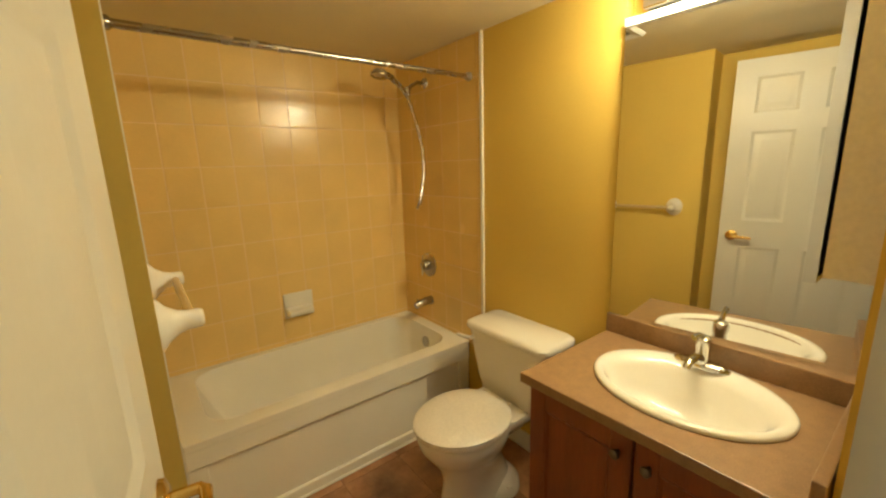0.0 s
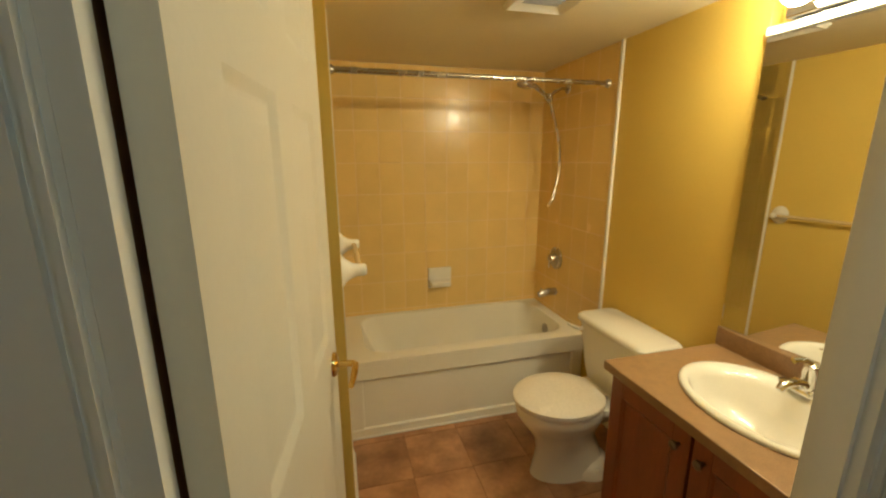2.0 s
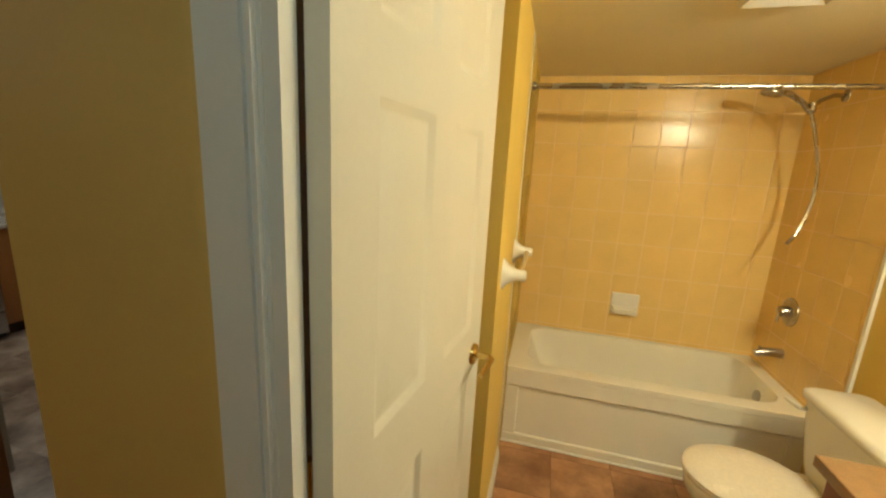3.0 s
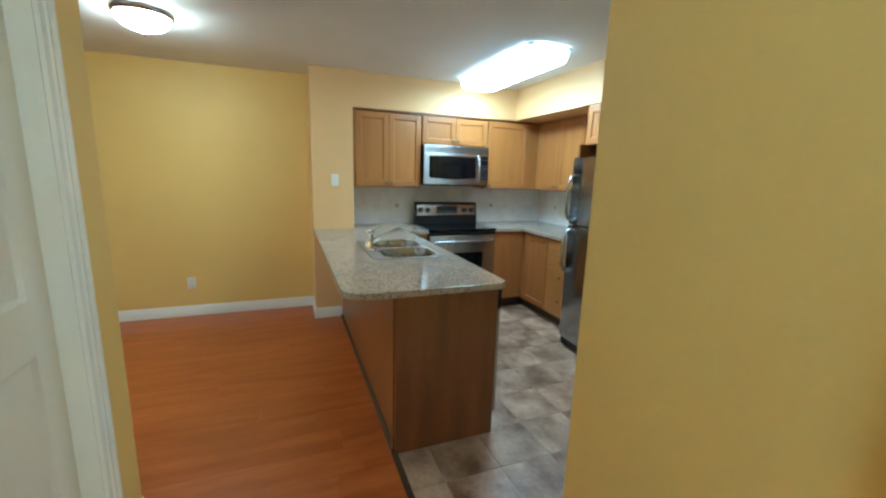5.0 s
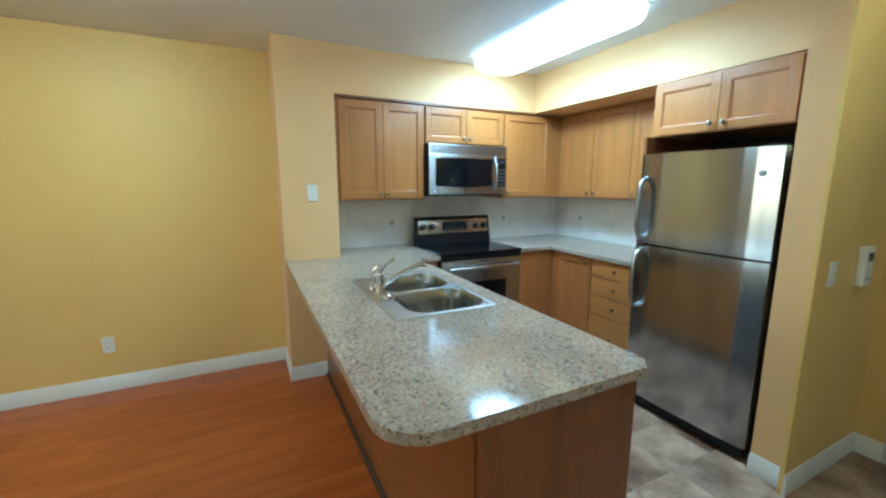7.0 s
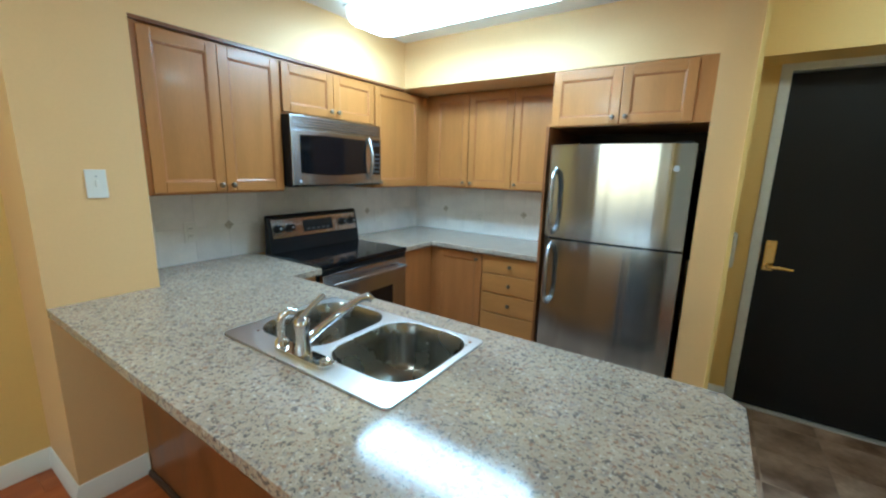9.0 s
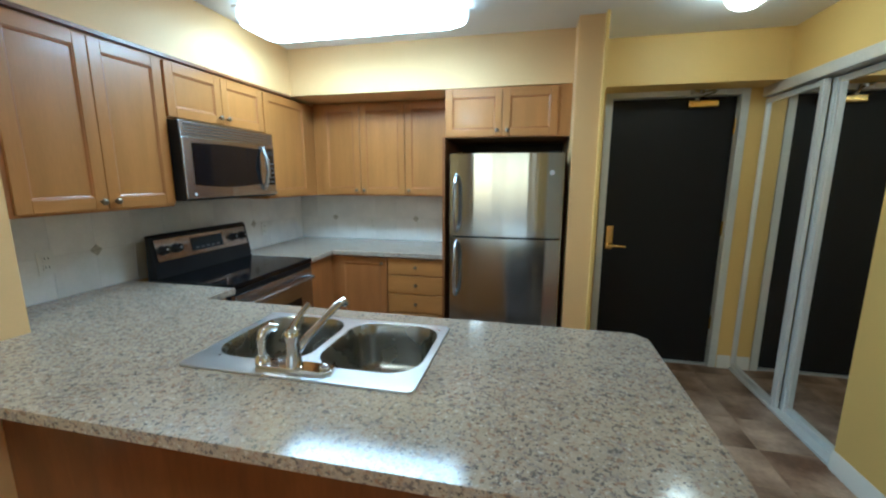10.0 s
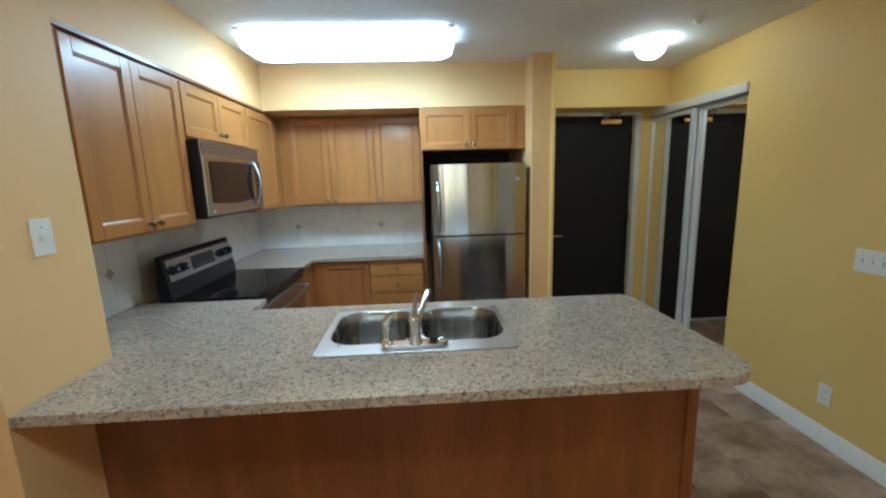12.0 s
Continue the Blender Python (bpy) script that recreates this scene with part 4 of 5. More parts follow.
def guard_plate(y0, y1, z0, z1, d0, d1):
    return loft([[tuple(guard_pt(y, z, d)) for y, z in ((y0, z0), (y1, z0), (y1, z1), (y0, z1))] for d in (d0, d1)], cap_first=True)


part("fascia", guard_plate(RY0 + 0.022, RY1 - 0.022, 1.012, 1.132, 0.001, 0.007), STEEL, bg, "stainless control fascia", bevel=0.003)
part("clock_display", guard_plate(0.90, 1.15, 1.035, 1.112, 0.007, 0.010), SCREEN, bg, "dark clock display", bevel=0.002)
for k in range(5):
    part("key_mark", guard_plate(0.925 + 0.042 * k, 0.95 + 0.042 * k, 1.045, 1.056, 0.010, 0.0106), DIMMARK, bg)
for y in (0.705, 0.795, 1.245, 1.335):
    kn = part("knob", lathe([(0.029, 0.0), (0.027, 0.006), (0.023, 0.012), (0.022, 0.030), (0.018, 0.034), (0, 0.035)], guard_pt(y, 1.072, 0.007), (0.98, 0, 0.19)), BLACKP, bg, "black control knob")
    part("grip", C(guard_pt(y, 1.072, 0.040), (0.98, 0, 0.19), 0.006, 0.006), GREYMARK, kn)
odoor = part("oven_door", B(RXF + 0.001, RXF + 0.035, RY0 + 0.004, RY1 - 0.004, 0.235, 0.855), STEEL, rng, "stainless oven door", bevel=0.006)
part("oven_window", B(RXF + 0.034, RXF + 0.038, RY0 + 0.15, RY1 - 0.15, 0.40, 0.67), BLACKG, odoor, "dark oven window", bevel=0.01)
part("handle", tube(arc((RXF + 0.075, RY0 + 0.05, 0.795), (RXF + 0.075, RY1 - 0.05, 0.795), (0.012, 0, 0), 10), 0.013), STEEL, odoor, "tubular stainless handle")
for y in (RY0 + 0.055, RY1 - 0.055):
    part("handle_post", C((RXF + 0.034, y, 0.795), (1, 0, 0), 0.010, 0.045), STEEL, odoor)
part("control_lip", B(RXF + 0.001, RXF + 0.030, RY0 + 0.002, RY1 - 0.002, 0.858, 0.884), BLACKP, rng, bevel=0.003)
dr = part("storage_drawer", B(RXF + 0.001, RXF + 0.033, RY0 + 0.004, RY1 - 0.004, 0.055, 0.228), STEEL, rng, "stainless storage drawer", bevel=0.005)

# ---- microwave ----
MX, MZ0, MZ1 = -4.432, 1.356, 1.772
mw = thing("microwave_oven", (-4.62, 1.02, MZ0), "stainless over-the-range microwave with black window", "microwave")
part("body", B(TILE_X + 0.012, MX + 0.020, 0.642, 1.396, MZ0, MZ1), BLACKP, mw, "black case", bevel=0.003)
fr = part("door", B(MX + 0.021, MX + 0.032, 0.645, 1.292, MZ0 + 0.012, MZ1 - 0.082), STEEL, mw, "stainless door", bevel=0.004)
bm = bmesh.new()
wz0, wz1 = MZ0 + 0.085, MZ1 - 0.112
prof = [(0.705 + 0.535 * k / 10, wz0 - 0.016 * math.sin(math.pi * k / 10)) for k in range(11)] + [(1.240 - 0.535 * k / 10, wz1 + 0.006 * math.sin(math.pi * k / 10)) for k in range(11)]
loft([[(x, y, z) for y, z in prof] for x in (MX + 0.031, MX + 0.035)], bm=bm)
part("window", bm, BLACKG, fr, "black mesh window with curved lower edge")
part("handle", tube(arc((MX + 0.04, 1.262, MZ0 + 0.05), (MX + 0.04, 1.262, MZ1 - 0.10), (0.035, 0, 0), 10), 0.0125), STEEL, fr, "curved stainless handle")
for z in (MZ0 + 0.04, MZ1 - 0.112):
    part("handle_foot", B(MX + 0.03, MX + 0.046, 1.251, 1.273, z, z + 0.022), STEEL, fr, bevel=0.003)
cp = part("control_panel", B(MX + 0.021, MX + 0.030, 1.295, 1.393, MZ0 + 0.012, MZ1 - 0.082), STEEL, mw, "stainless control side", bevel=0.003)
part("keypad", B(MX + 0.029, MX + 0.032, 1.302, 1.382, MZ0 + 0.075, MZ1 - 0.100), BLACKG, cp, "black keypad", bevel=0.006)
part("display", B(MX + 0.0315, MX + 0.033, 1.310, 1.375, MZ1 - 0.145, MZ1 - 0.12), SCREEN, cp)
for r in range(5):
    for k in range(3):
        part("key", B(MX + 0.0315, MX + 0.0326, 1.311 + 0.023 * k, 1.327 + 0.023 * k, MZ0 + 0.09 + 0.03 * r, MZ0 + 0.102 + 0.03 * r), DIMMARK, cp)
part("vent_strip", B(MX + 0.021, MX + 0.026, 0.645, 1.393, MZ1 - 0.08, MZ1 - 0.002), STEEL, mw, "stainless vent strip", bevel=0.004)
for k in range(4):
    part("vent_slot", B(MX + 0.022, MX + 0.0275, 0.665, 1.372, MZ1 - 0.068 + 0.016 * k, MZ1 - 0.062 + 0.016 * k), GAPSHADE, mw)
part("badge", C((MX + 0.032, 0.70, MZ0 + 0.035), (1, 0, 0), 0.008, 0.002), GREYMARK, mw, "small round badge")

# ---- refrigerator ----
FX0, FX1, FYF, FZT, FZS = -3.192, -2.452, 1.542, 1.638, 1.085
fg = thing("refrigerator", (-2.84, 1.98, 0), "stainless top-freezer refrigerator with black sides", "refrigerator")
part("case", B(FX0 + 0.006, FX1 - 0.006, FYF + 0.075, 2.33, 0.03, FZT - 0.012), BLACKP, fg, "black cabinet case", bevel=0.006)
part("base_grille", B(FX0 + 0.015, FX1 - 0.015, FYF + 0.03, FYF + 0.08, 0.012, 0.075), BLACKP, fg, "black base grille", bevel=0.004)
for n, z0, z1 in (("freezer_door", FZS + 0.006, FZT), ("fridge_door", 0.085, FZS - 0.006)):
    loops = []
    nn = 12
    for z in (z0, z1):
        pts = [(FX0, FYF + 0.07, z)]
        for k in range(nn + 1):
            u = k / nn
            pts.append((FX0 + (FX1 - FX0) * u, FYF + 0.022 * (2 * u - 1) ** 4 , z))
        pts.append((FX1, FYF + 0.07, z))
        loops.append(pts)
    d = part(n, loft(loops, cap_first=True), WAVYSTEEL, fg, "brushed stainless door", bevel=0.006, smooth=35)
    if n == "freezer_door":
        hz0, hz1 = z0 + 0.03, 1.495
        part("badge", lathe([(0.016, 0), (0.015, 0.003), (0, 0.004)], (FX1 - 0.075, FYF + 0.004, FZT - 0.125), (0, -1, 0)), GREYMARK, d, "round grey badge")
    else:
        hz0, hz1 = 0.675, z1 - 0.03
    hx = FX0 + 0.045
    part("handle", tube([(hx, FYF + 0.015, hz0), (hx, FYF - 0.028, hz0 + 0.02), (hx, FYF - 0.048, hz0 + 0.07)] + [(hx, FYF - 0.052, hz0 + 0.07 + (hz1 - hz0 - 0.14) * k / 4) for k in range(1, 4)] + [(hx, FYF - 0.048, hz1 - 0.07), (hx, FYF - 0.028, hz1 - 0.02), (hx, FYF + 0.015, hz1)], 0.013, flat=1.3), STEEL, d, "long bowed handle")
part("hinge_cover", B(FX1 - 0.09, FX1 - 0.02, FYF + 0.03, FYF + 0.12, FZT - 0.010, FZT + 0.012), BLACKP, fg, bevel=0.004)
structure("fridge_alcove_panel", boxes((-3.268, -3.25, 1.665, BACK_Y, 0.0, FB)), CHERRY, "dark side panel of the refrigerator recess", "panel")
# Dark board; the shade above the refrigerator is put into its colour.
structure("fridge_alcove_back", boxes((-3.25, -2.417, 2.345, BACK_Y, 0.91, FB)), GAPSHADE, "dark board with the shade above the refrigerator in its colour", "panel")

# ---- bathroom: tub ----
TY = 1.475
tubt = thing("bathtub", (0.47, 1.8, 0), "white acrylic alcove bathtub with panelled apron", "bathtub")
RIM = 0.468
x0, x1, y0, y1 = BX0 + 0.012, BX1 - 0.012, TY, BY1 - 0.012
inn = (x0 + 0.10, x1 - 0.075, y0 + 0.085, y1 - 0.045)
bm = slab(rrect(x0, x1, y0, y1, 0.012), [rrect(*inn, 0.12, 8)], RIM - 0.03, RIM)
rimo = part("rim", bm, ACRYL, tubt, "wide glossy rim", bevel=0.010, seg=3)
loops = []
for dx0, dx1, dy, z, r in ((0, 0, 0, RIM - 0.006, 0.12), (0.01, 0.008, 0.008, RIM - 0.03, 0.12), (0.06, 0.02, 0.025, 0.32, 0.12), (0.14, 0.035, 0.045, 0.16, 0.12), (0.19, 0.06, 0.07, 0.115, 0.11), (0.25, 0.12, 0.12, 0.10, 0.08)):
    loops.append(at_z(rrect(inn[0] + dx0, inn[1] - dx1, inn[2] + dy, inn[3] - dy, r, 8), z))
part("basin", loft(loops), ACRYL, tubt, "deep white basin", smooth=70)
part("apron_panel", B(x0, x1, y0 + 0.022, y0 + 0.05, 0.0, RIM - 0.03), ACRYL, tubt, "sunk apron panel", bevel=0.004)
part("apron_lip", B(x0, x1, y0 + 0.003, y0 + 0.03, RIM - 0.115, RIM - 0.028), ACRYL, tubt, "apron lip", bevel=0.008)
for a, b in ((x0, x0 + 0.075), (x1 - 0.075, x1)):
    part("apron_stile", B(a, b, y0 + 0.010, y0 + 0.03, 0.0, RIM - 0.105), ACRYL, tubt, bevel=0.007)
part("apron_foot", B(x0, x1, y0 + 0.006, y0 + 0.03, 0.0, 0.055), ACRYL, tubt, "apron foot rail", bevel=0.007)
part("caulk_bead", tube([(x0, y0 + 0.002, 0.005), (x1, y0 + 0.002, 0.005)], 0.006, seg=6), TRIM, tubt)
part("overflow_plate", lathe([(0.036, 0), (0.035, 0.006), (0.02, 0.010), (0, 0.011)], (inn[1] - 0.014, 1.80, 0.375), (-1, 0, 0.12)), DULLCHROME, tubt, "chrome overflow plate")
part("drain", lathe([(0.03, 0.004), (0.026, 0.006), (0, 0.003)], (inn[1] - 0.25, 1.80, 0.101)), DULLCHROME, tubt)

# tub fittings
val = thing("shower_valve", (BX1, 1.86, 0.86), "chrome single-handle shower valve with round plate", "shower valve")
part("escutcheon", lathe([(0.078, 0.0), (0.077, 0.005), (0.06, 0.012), (0.035, 0.016)], (BX1 - 0.012, 1.86, 0.86), (-1, 0, 0)), DULLCHROME, val, "round chrome plate")
part("handle", lathe([(0.034, 0.012), (0.032, 0.03), (0.026, 0.05), (0, 0.053)], (BX1 - 0.012, 1.86, 0.86), (-1, 0, 0)), DULLCHROME, val, "dark knob")
part("lever", tube([(BX1 - 0.055, 1.86, 0.85), (BX1 - 0.06, 1.865, 0.82), (BX1 - 0.058, 1.87, 0.795)], [0.011, 0.009, 0.007]), CHROME, val)
spo = thing("tub_spout", (BX1, 1.85, 0.61), "chrome tub spout on the tiled wall", "tub spout")
part("body", tube([(BX1 - 0.010, 1.85, 0.625), (BX1 - 0.05, 1.85, 0.625), (BX1 - 0.10, 1.85, 0.62), (BX1 - 0.135, 1.85, 0.608)], [0.027, 0.026, 0.024, 0.020]), DULLCHROME, spo, "brushed spout")
part("diverter", C((BX1 - 0.118, 1.85, 0.632), (0, 0, 1), 0.006, 0.02), DULLCHROME, spo)
sho = thing("hand_shower", (BX1, 1.85, 1.93), "chrome hand shower in a wall bracket with flexible hose", "hand shower")
part("arm", tube([(BX1 - 0.011, 1.84, 1.955), (BX1 - 0.06, 1.84, 1.955), (BX1 - 0.11, 1.835, 1.93), (BX1 - 0.135, 1.83, 1.905)], 0.010), DULLCHROME, sho, "bent shower arm")
part("flange", lathe([(0.03, 0), (0.028, 0.006), (0.012, 0.012)], (BX1 - 0.011, 1.84, 1.955), (-1, 0, 0)), DULLCHROME, sho)
part("bracket", C((BX1 - 0.14, 1.83, 1.875), (0, 0, 1), 0.017, 0.045), DULLCHROME, sho)
hd = part("handset", tube([(BX1 - 0.14, 1.83, 1.87), (BX1 - 0.185, 1.822, 1.915), (BX1 - 0.25, 1.812, 1.955), (BX1 - 0.31, 1.80, 1.972)], [0.012, 0.013, 0.014, 0.018]), DULLCHROME, sho, "chrome handset")
part("spray_head", lathe([(0.016, 0.035), (0.034, 0.018), (0.045, 0.004), (0.044, -0.006), (0, -0.008)], (BX1 - 0.335, 1.795, 1.955), (0.25, 0.05, 1)), DULLCHROME, hd, "round spray head")
hose = [(BX1 - 0.14, 1.83, 1.875), (BX1 - 0.115, 1.825, 1.80), (BX1 - 0.085, 1.82, 1.70), (BX1 - 0.06, 1.815, 1.58), (BX1 - 0.06, 1.81, 1.45), (BX1 - 0.085, 1.80, 1.34), (BX1 - 0.115, 1.785, 1.27), (BX1 - 0.145, 1.772, 1.235)]
part("hose", tube(hose, 0.008, seg=8), DULLCHROME, sho, "flexible metal hose")
hose_pts = [Vector(p) for p in hose]
bm = bmesh.new()
for i in range(len(hose_pts) - 1):
    a, b = hose_pts[i], hose_pts[i + 1]
    for k in range(8):
        C(a.lerp(b, k / 8), (b - a), 0.0092, 0.005, bm=bm, seg=8)
part("hose_rings", bm, DULLCHROME, sho)
rod = thing("shower_curtain_rod", (0.47, 1.44, 1.915), "worn chrome tension shower curtain rod without curtain", "curtain rod")
part("tube", tube([(BX0 + 0.012, 1.445, 1.92), (0.28, 1.445, 1.92)], 0.0135, seg=16), DULLCHROME, rod)
part("inner_tube", tube([(0.26, 1.445, 1.92), (BX1 - 0.012, 1.445, 1.92)], 0.0115, seg=16), DULLCHROME, rod)
for xx, d in ((BX0 + 0.0115, 1), (BX1 - 0.0115, -1)):
    part("end_cap", lathe([(0.022, 0), (0.021, 0.012), (0.014, 0.02)], (xx, 1.445, 1.92), (d, 0, 0), seg=16), DULLCHROME, rod)
soap = thing("soap_dish", (0.43, BY1, 0.70), "white ceramic soap dish set in the tile", "soap dish")
part("back_plate", B(0.345, 0.515, BY1 - 0.022, BY1 - 0.008, 0.625, 0.775), PORCELAIN, soap, bevel=0.01)
bm = loft([[(0.352, BY1 - 0.02, 0.64), (0.508, BY1 - 0.02, 0.64), (0.508, BY1 - 0.02, 0.69), (0.352, BY1 - 0.02, 0.69)], [(0.362, BY1 - 0.075, 0.652), (0.498, BY1 - 0.075, 0.652), (0.498, BY1 - 0.075, 0.678), (0.362, BY1 - 0.075, 0.678)]])
part("tray", bm, PORCELAIN, soap, "projecting tray", bevel=0.006)
tb = thing("towel_bar", (BX0, 1.02, 1.17), "white ceramic towel bar posts with beige rod", "towel bar")
for yy in (0.805, 1.235):
    part("flared_post", lathe([(0.050, 0.0), (0.047, 0.005), (0.034, 0.016), (0.023, 0.034), (0.0185, 0.052), (0.018, 0.074), (0.015, 0.082), (0, 0.084)], (BX0 + 0.010, yy, 1.168), (1, 0, 0), sx=1.15, seg=28), PORCELAIN, tb, "flared white ceramic post", smooth=70)
part("rod", tube([(BX0 + 0.070, 0.805, 1.168), (BX0 + 0.070, 1.235, 1.168)], 0.0095), BEIGEP, tb, "beige plastic rod")

# ---- toilet ----
TO_Y = 1.0
toi = thing("toilet", (0.85, TO_Y, 0), "white porcelain two-piece toilet with closed lid", "toilet")
bowl_c = 0.735


def oval(cx_, rx, ry, z, n=32, back=1.0):
    pts = []
    for k in range(n):
        a = math.tau * k / n
        c, s = math.cos(a), math.sin(a)
        rxx = rx * (back if c > 0 else 1.0)
        pts.append((cx_ + rxx * c, TO_Y + ry * s, z))
    return pts


part("bowl", loft([oval(0.80, 0.20, 0.105, 0.0), oval(0.80, 0.19, 0.098, 0.05), oval(0.79, 0.165, 0.09, 0.14), oval(0.77, 0.16, 0.10, 0.21), oval(0.75, 0.19, 0.145, 0.28), oval(bowl_c, 0.215, 0.175, 0.34), oval(bowl_c, 0.222, 0.182, 0.385), oval(bowl_c, 0.215, 0.176, 0.398)], cap_first=True), PORCELAIN, toi, "porcelain bowl", smooth=70)
part("foot", loft([oval(0.90, 0.13, 0.13, 0.0), oval(0.90, 0.125, 0.125, 0.035), oval(0.90, 0.09, 0.085, 0.07)], cap_first=True), PORCELAIN, toi, "flared foot", smooth=60)
for s in (-1, 1):
    part("bolt_cap", lathe([(0.016, 0), (0.014, 0.012), (0, 0.018)], (0.90, TO_Y + s * 0.108, 0.04)), PORCELAIN, toi)
part("shelf", loft([rring(0.86, 1.14, TO_Y - 0.10, TO_Y + 0.10, 0.03, 0.30), rring(0.86, 1.15, TO_Y - 0.15, TO_Y + 0.15, 0.04, 0.375), rring(0.865, 1.15, TO_Y - 0.145, TO_Y + 0.145, 0.04, 0.395)], cap_first=True), PORCELAIN, toi, smooth=60)
part("seat", loft([oval(bowl_c, 0.228, 0.187, 0.400, back=0.92), oval(bowl_c, 0.232, 0.190, 0.408, back=0.92), oval(bowl_c, 0.230, 0.188, 0.417, back=0.92)], cap_first=True), SEATP, toi, "white seat", smooth=60)
part("lid", loft([oval(bowl_c, 0.229, 0.187, 0.4185, back=0.92), oval(bowl_c, 0.232, 0.190, 0.426, back=0.92), oval(bowl_c, 0.220, 0.178, 0.4345, back=0.92), oval(bowl_c, 0.12, 0.10, 0.438, back=0.92), oval(bowl_c, 0.02, 0.02, 0.439)], cap_first=True), SEATP, toi, "closed white lid", smooth=60)
for s in (-1, 1):
    part("seat_hinge", lathe([(0.013, 0), (0.013, 0.022), (0, 0.026)], (0.935, TO_Y + s * 0.07, 0.41)), SEATP, toi)
ty0, ty1 = TO_Y - 0.24, TO_Y + 0.24
part("tank", loft([rring(0.985, 1.17, ty0 + 0.07, ty1 - 0.07, 0.04, 0.392), rring(0.975, 1.175, ty0 + 0.045, ty1 - 0.045, 0.05, 0.45), rring(0.965, 1.18, ty0 + 0.012, ty1 - 0.012, 0.05, 0.62), rring(0.962, 1.18, ty0 + 0.006, ty1 - 0.006, 0.045, 0.695)], cap_first=True), PORCELAIN, toi, "tapered porcelain tank", smooth=60)
part("tank_lid", loft([rring(0.952, 1.19, ty0 - 0.004, ty1 + 0.004, 0.045, 0.697), rring(0.948, 1.192, ty0 - 0.008, ty1 + 0.008, 0.048, 0.706), rring(0.950, 1.190, ty0 - 0.006, ty1 + 0.006, 0.046, 0.724), rring(0.965, 1.178, ty0 + 0.01, ty1 - 0.01, 0.04, 0.735)], cap_first=True), PORCELAIN, toi, "tank lid", smooth=50)
part("flush_lever", tube([(0.962, ty1 - 0.05, 0.655), (0.942, ty1 - 0.05, 0.655), (0.936, ty1 - 0.03, 0.655), (0.934, ty1 + 0.035, 0.648)], [0.010, 0.010, 0.009, 0.008]), WHITEP, toi, "white flush lever")

# ---- vanity ----
VX, VY1, VZ = 0.665, 0.628, 0.807
van = thing("vanity_cabinet", (0.93, 0.27, 0), "dark cherry two-door bathroom vanity cabinet", "vanity")
part("body", boxes((VX + 0.045, VX + 0.063, -0.10, VY1 - 0.018, 0.09, VZ - 0.034), (VX + 0.063, BX1 - 0.004, VY1 - 0.036, VY1 - 0.018, 0.09, VZ - 0.034), (VX + 0.063, BX1 - 0.004, -0.10, -0.082, 0.09, VZ - 0.034), (VX + 0.063, BX1 - 0.004, -0.082, VY1 - 0.036, 0.09, 0.108)), VANWOOD, van, "open-topped cherry carcass")
part("plinth", boxes((VX + 0.10, BX1 - 0.004, -0.10, VY1 - 0.03, 0.0, 0.09)), TOEKICK, van)
panel_door(van, VX + 0.045, 0.262, 0.606, 0.105, VZ - 0.05, "-x", (0.30, 0.70), mat=VANWOOD, stile=0.06)
panel_door(van, VX + 0.045, -0.075, 0.254, 0.105, VZ - 0.05, "-x", (0.216, 0.70), mat=VANWOOD, stile=0.06)
SKX, SKY = 0.955, 0.250
top = thing("bathroom_countertop", (0.93, 0.27, VZ), "brown speckled laminate vanity top with backsplash", "countertop")
part("deck", slab([(VX, -0.102), (BX1 + 0.048, -0.102), (BX1 + 0.048, VY1), (VX, VY1)], [ellipse(SKX, SKY, 0.175, 0.225)], VZ - 0.034, VZ), BCOUNTER, top, bevel=0.004)
part("backsplash", boxes((BX1 - 0.022, BX1 + 0.049, -0.102, VY1, VZ + 0.0005, VZ + 0.075)), BCOUNTER, top, "laminate upstand", bevel=0.004)
part("side_splash", boxes((VX + 0.004, BX1 - 0.023, -0.1015, -0.078, VZ + 0.0005, VZ + 0.075)), BCOUNTER, top, "laminate side upstand", bevel=0.003)
bas = thing("wash_basin", (SKX, SKY, VZ), "oval white porcelain drop-in wash basin", "basin")
E40 = [(math.cos(math.tau * k / 48), math.sin(math.tau * k / 48)) for k in range(48)]
prof = ((0.205, 0.262, 0.001), (0.206, 0.263, 0.008), (0.200, 0.257, 0.014), (0.185, 0.242, 0.015), (0.165, 0.225, 0.008), (0.150, 0.208, -0.015), (0.128, 0.182, -0.07), (0.085, 0.125, -0.115), (0.03, 0.045, -0.13))
shift = (0, 0, 0, 0, -0.014, -0.022, -0.022, -0.018, -0.014)
part("bowl", loft([[(SKX + dx + rx * c, SKY + ry * s, VZ + z) for c, s in E40] for (rx, ry, z), dx in zip(prof, shift)]), PORCELAIN, bas, "glossy oval bowl", smooth=80)
part("drain", lathe([(0.024, 0.003), (0.02, 0.005), (0, 0.002)], (SKX - 0.014, SKY, VZ - 0.1295)), CHROME, bas, "chrome drain")
bf = thing("basin_faucet", (1.115, SKY + 0.012, VZ + 0.014), "chrome single-lever basin faucet", "faucet")
bx0, by0, bz0 = 1.118, SKY + 0.012, VZ + 0.013
part("escutcheon", loft([at_z(ellipse(bx0, by0, 0.028, 0.082, 28), bz0), at_z(ellipse(bx0, by0, 0.028, 0.082, 28), bz0 + 0.008), at_z(ellipse(bx0, by0, 0.020, 0.060, 28), bz0 + 0.018)], cap_first=True), CHROME, bf, "chrome base plate", smooth=60)
part("body", lathe([(0.025, 0.012), (0.022, 0.03), (0.021, 0.055), (0.024, 0.07), (0.022, 0.095), (0.012, 0.104), (0, 0.105)], (bx0, by0, bz0)), CHROME, bf)
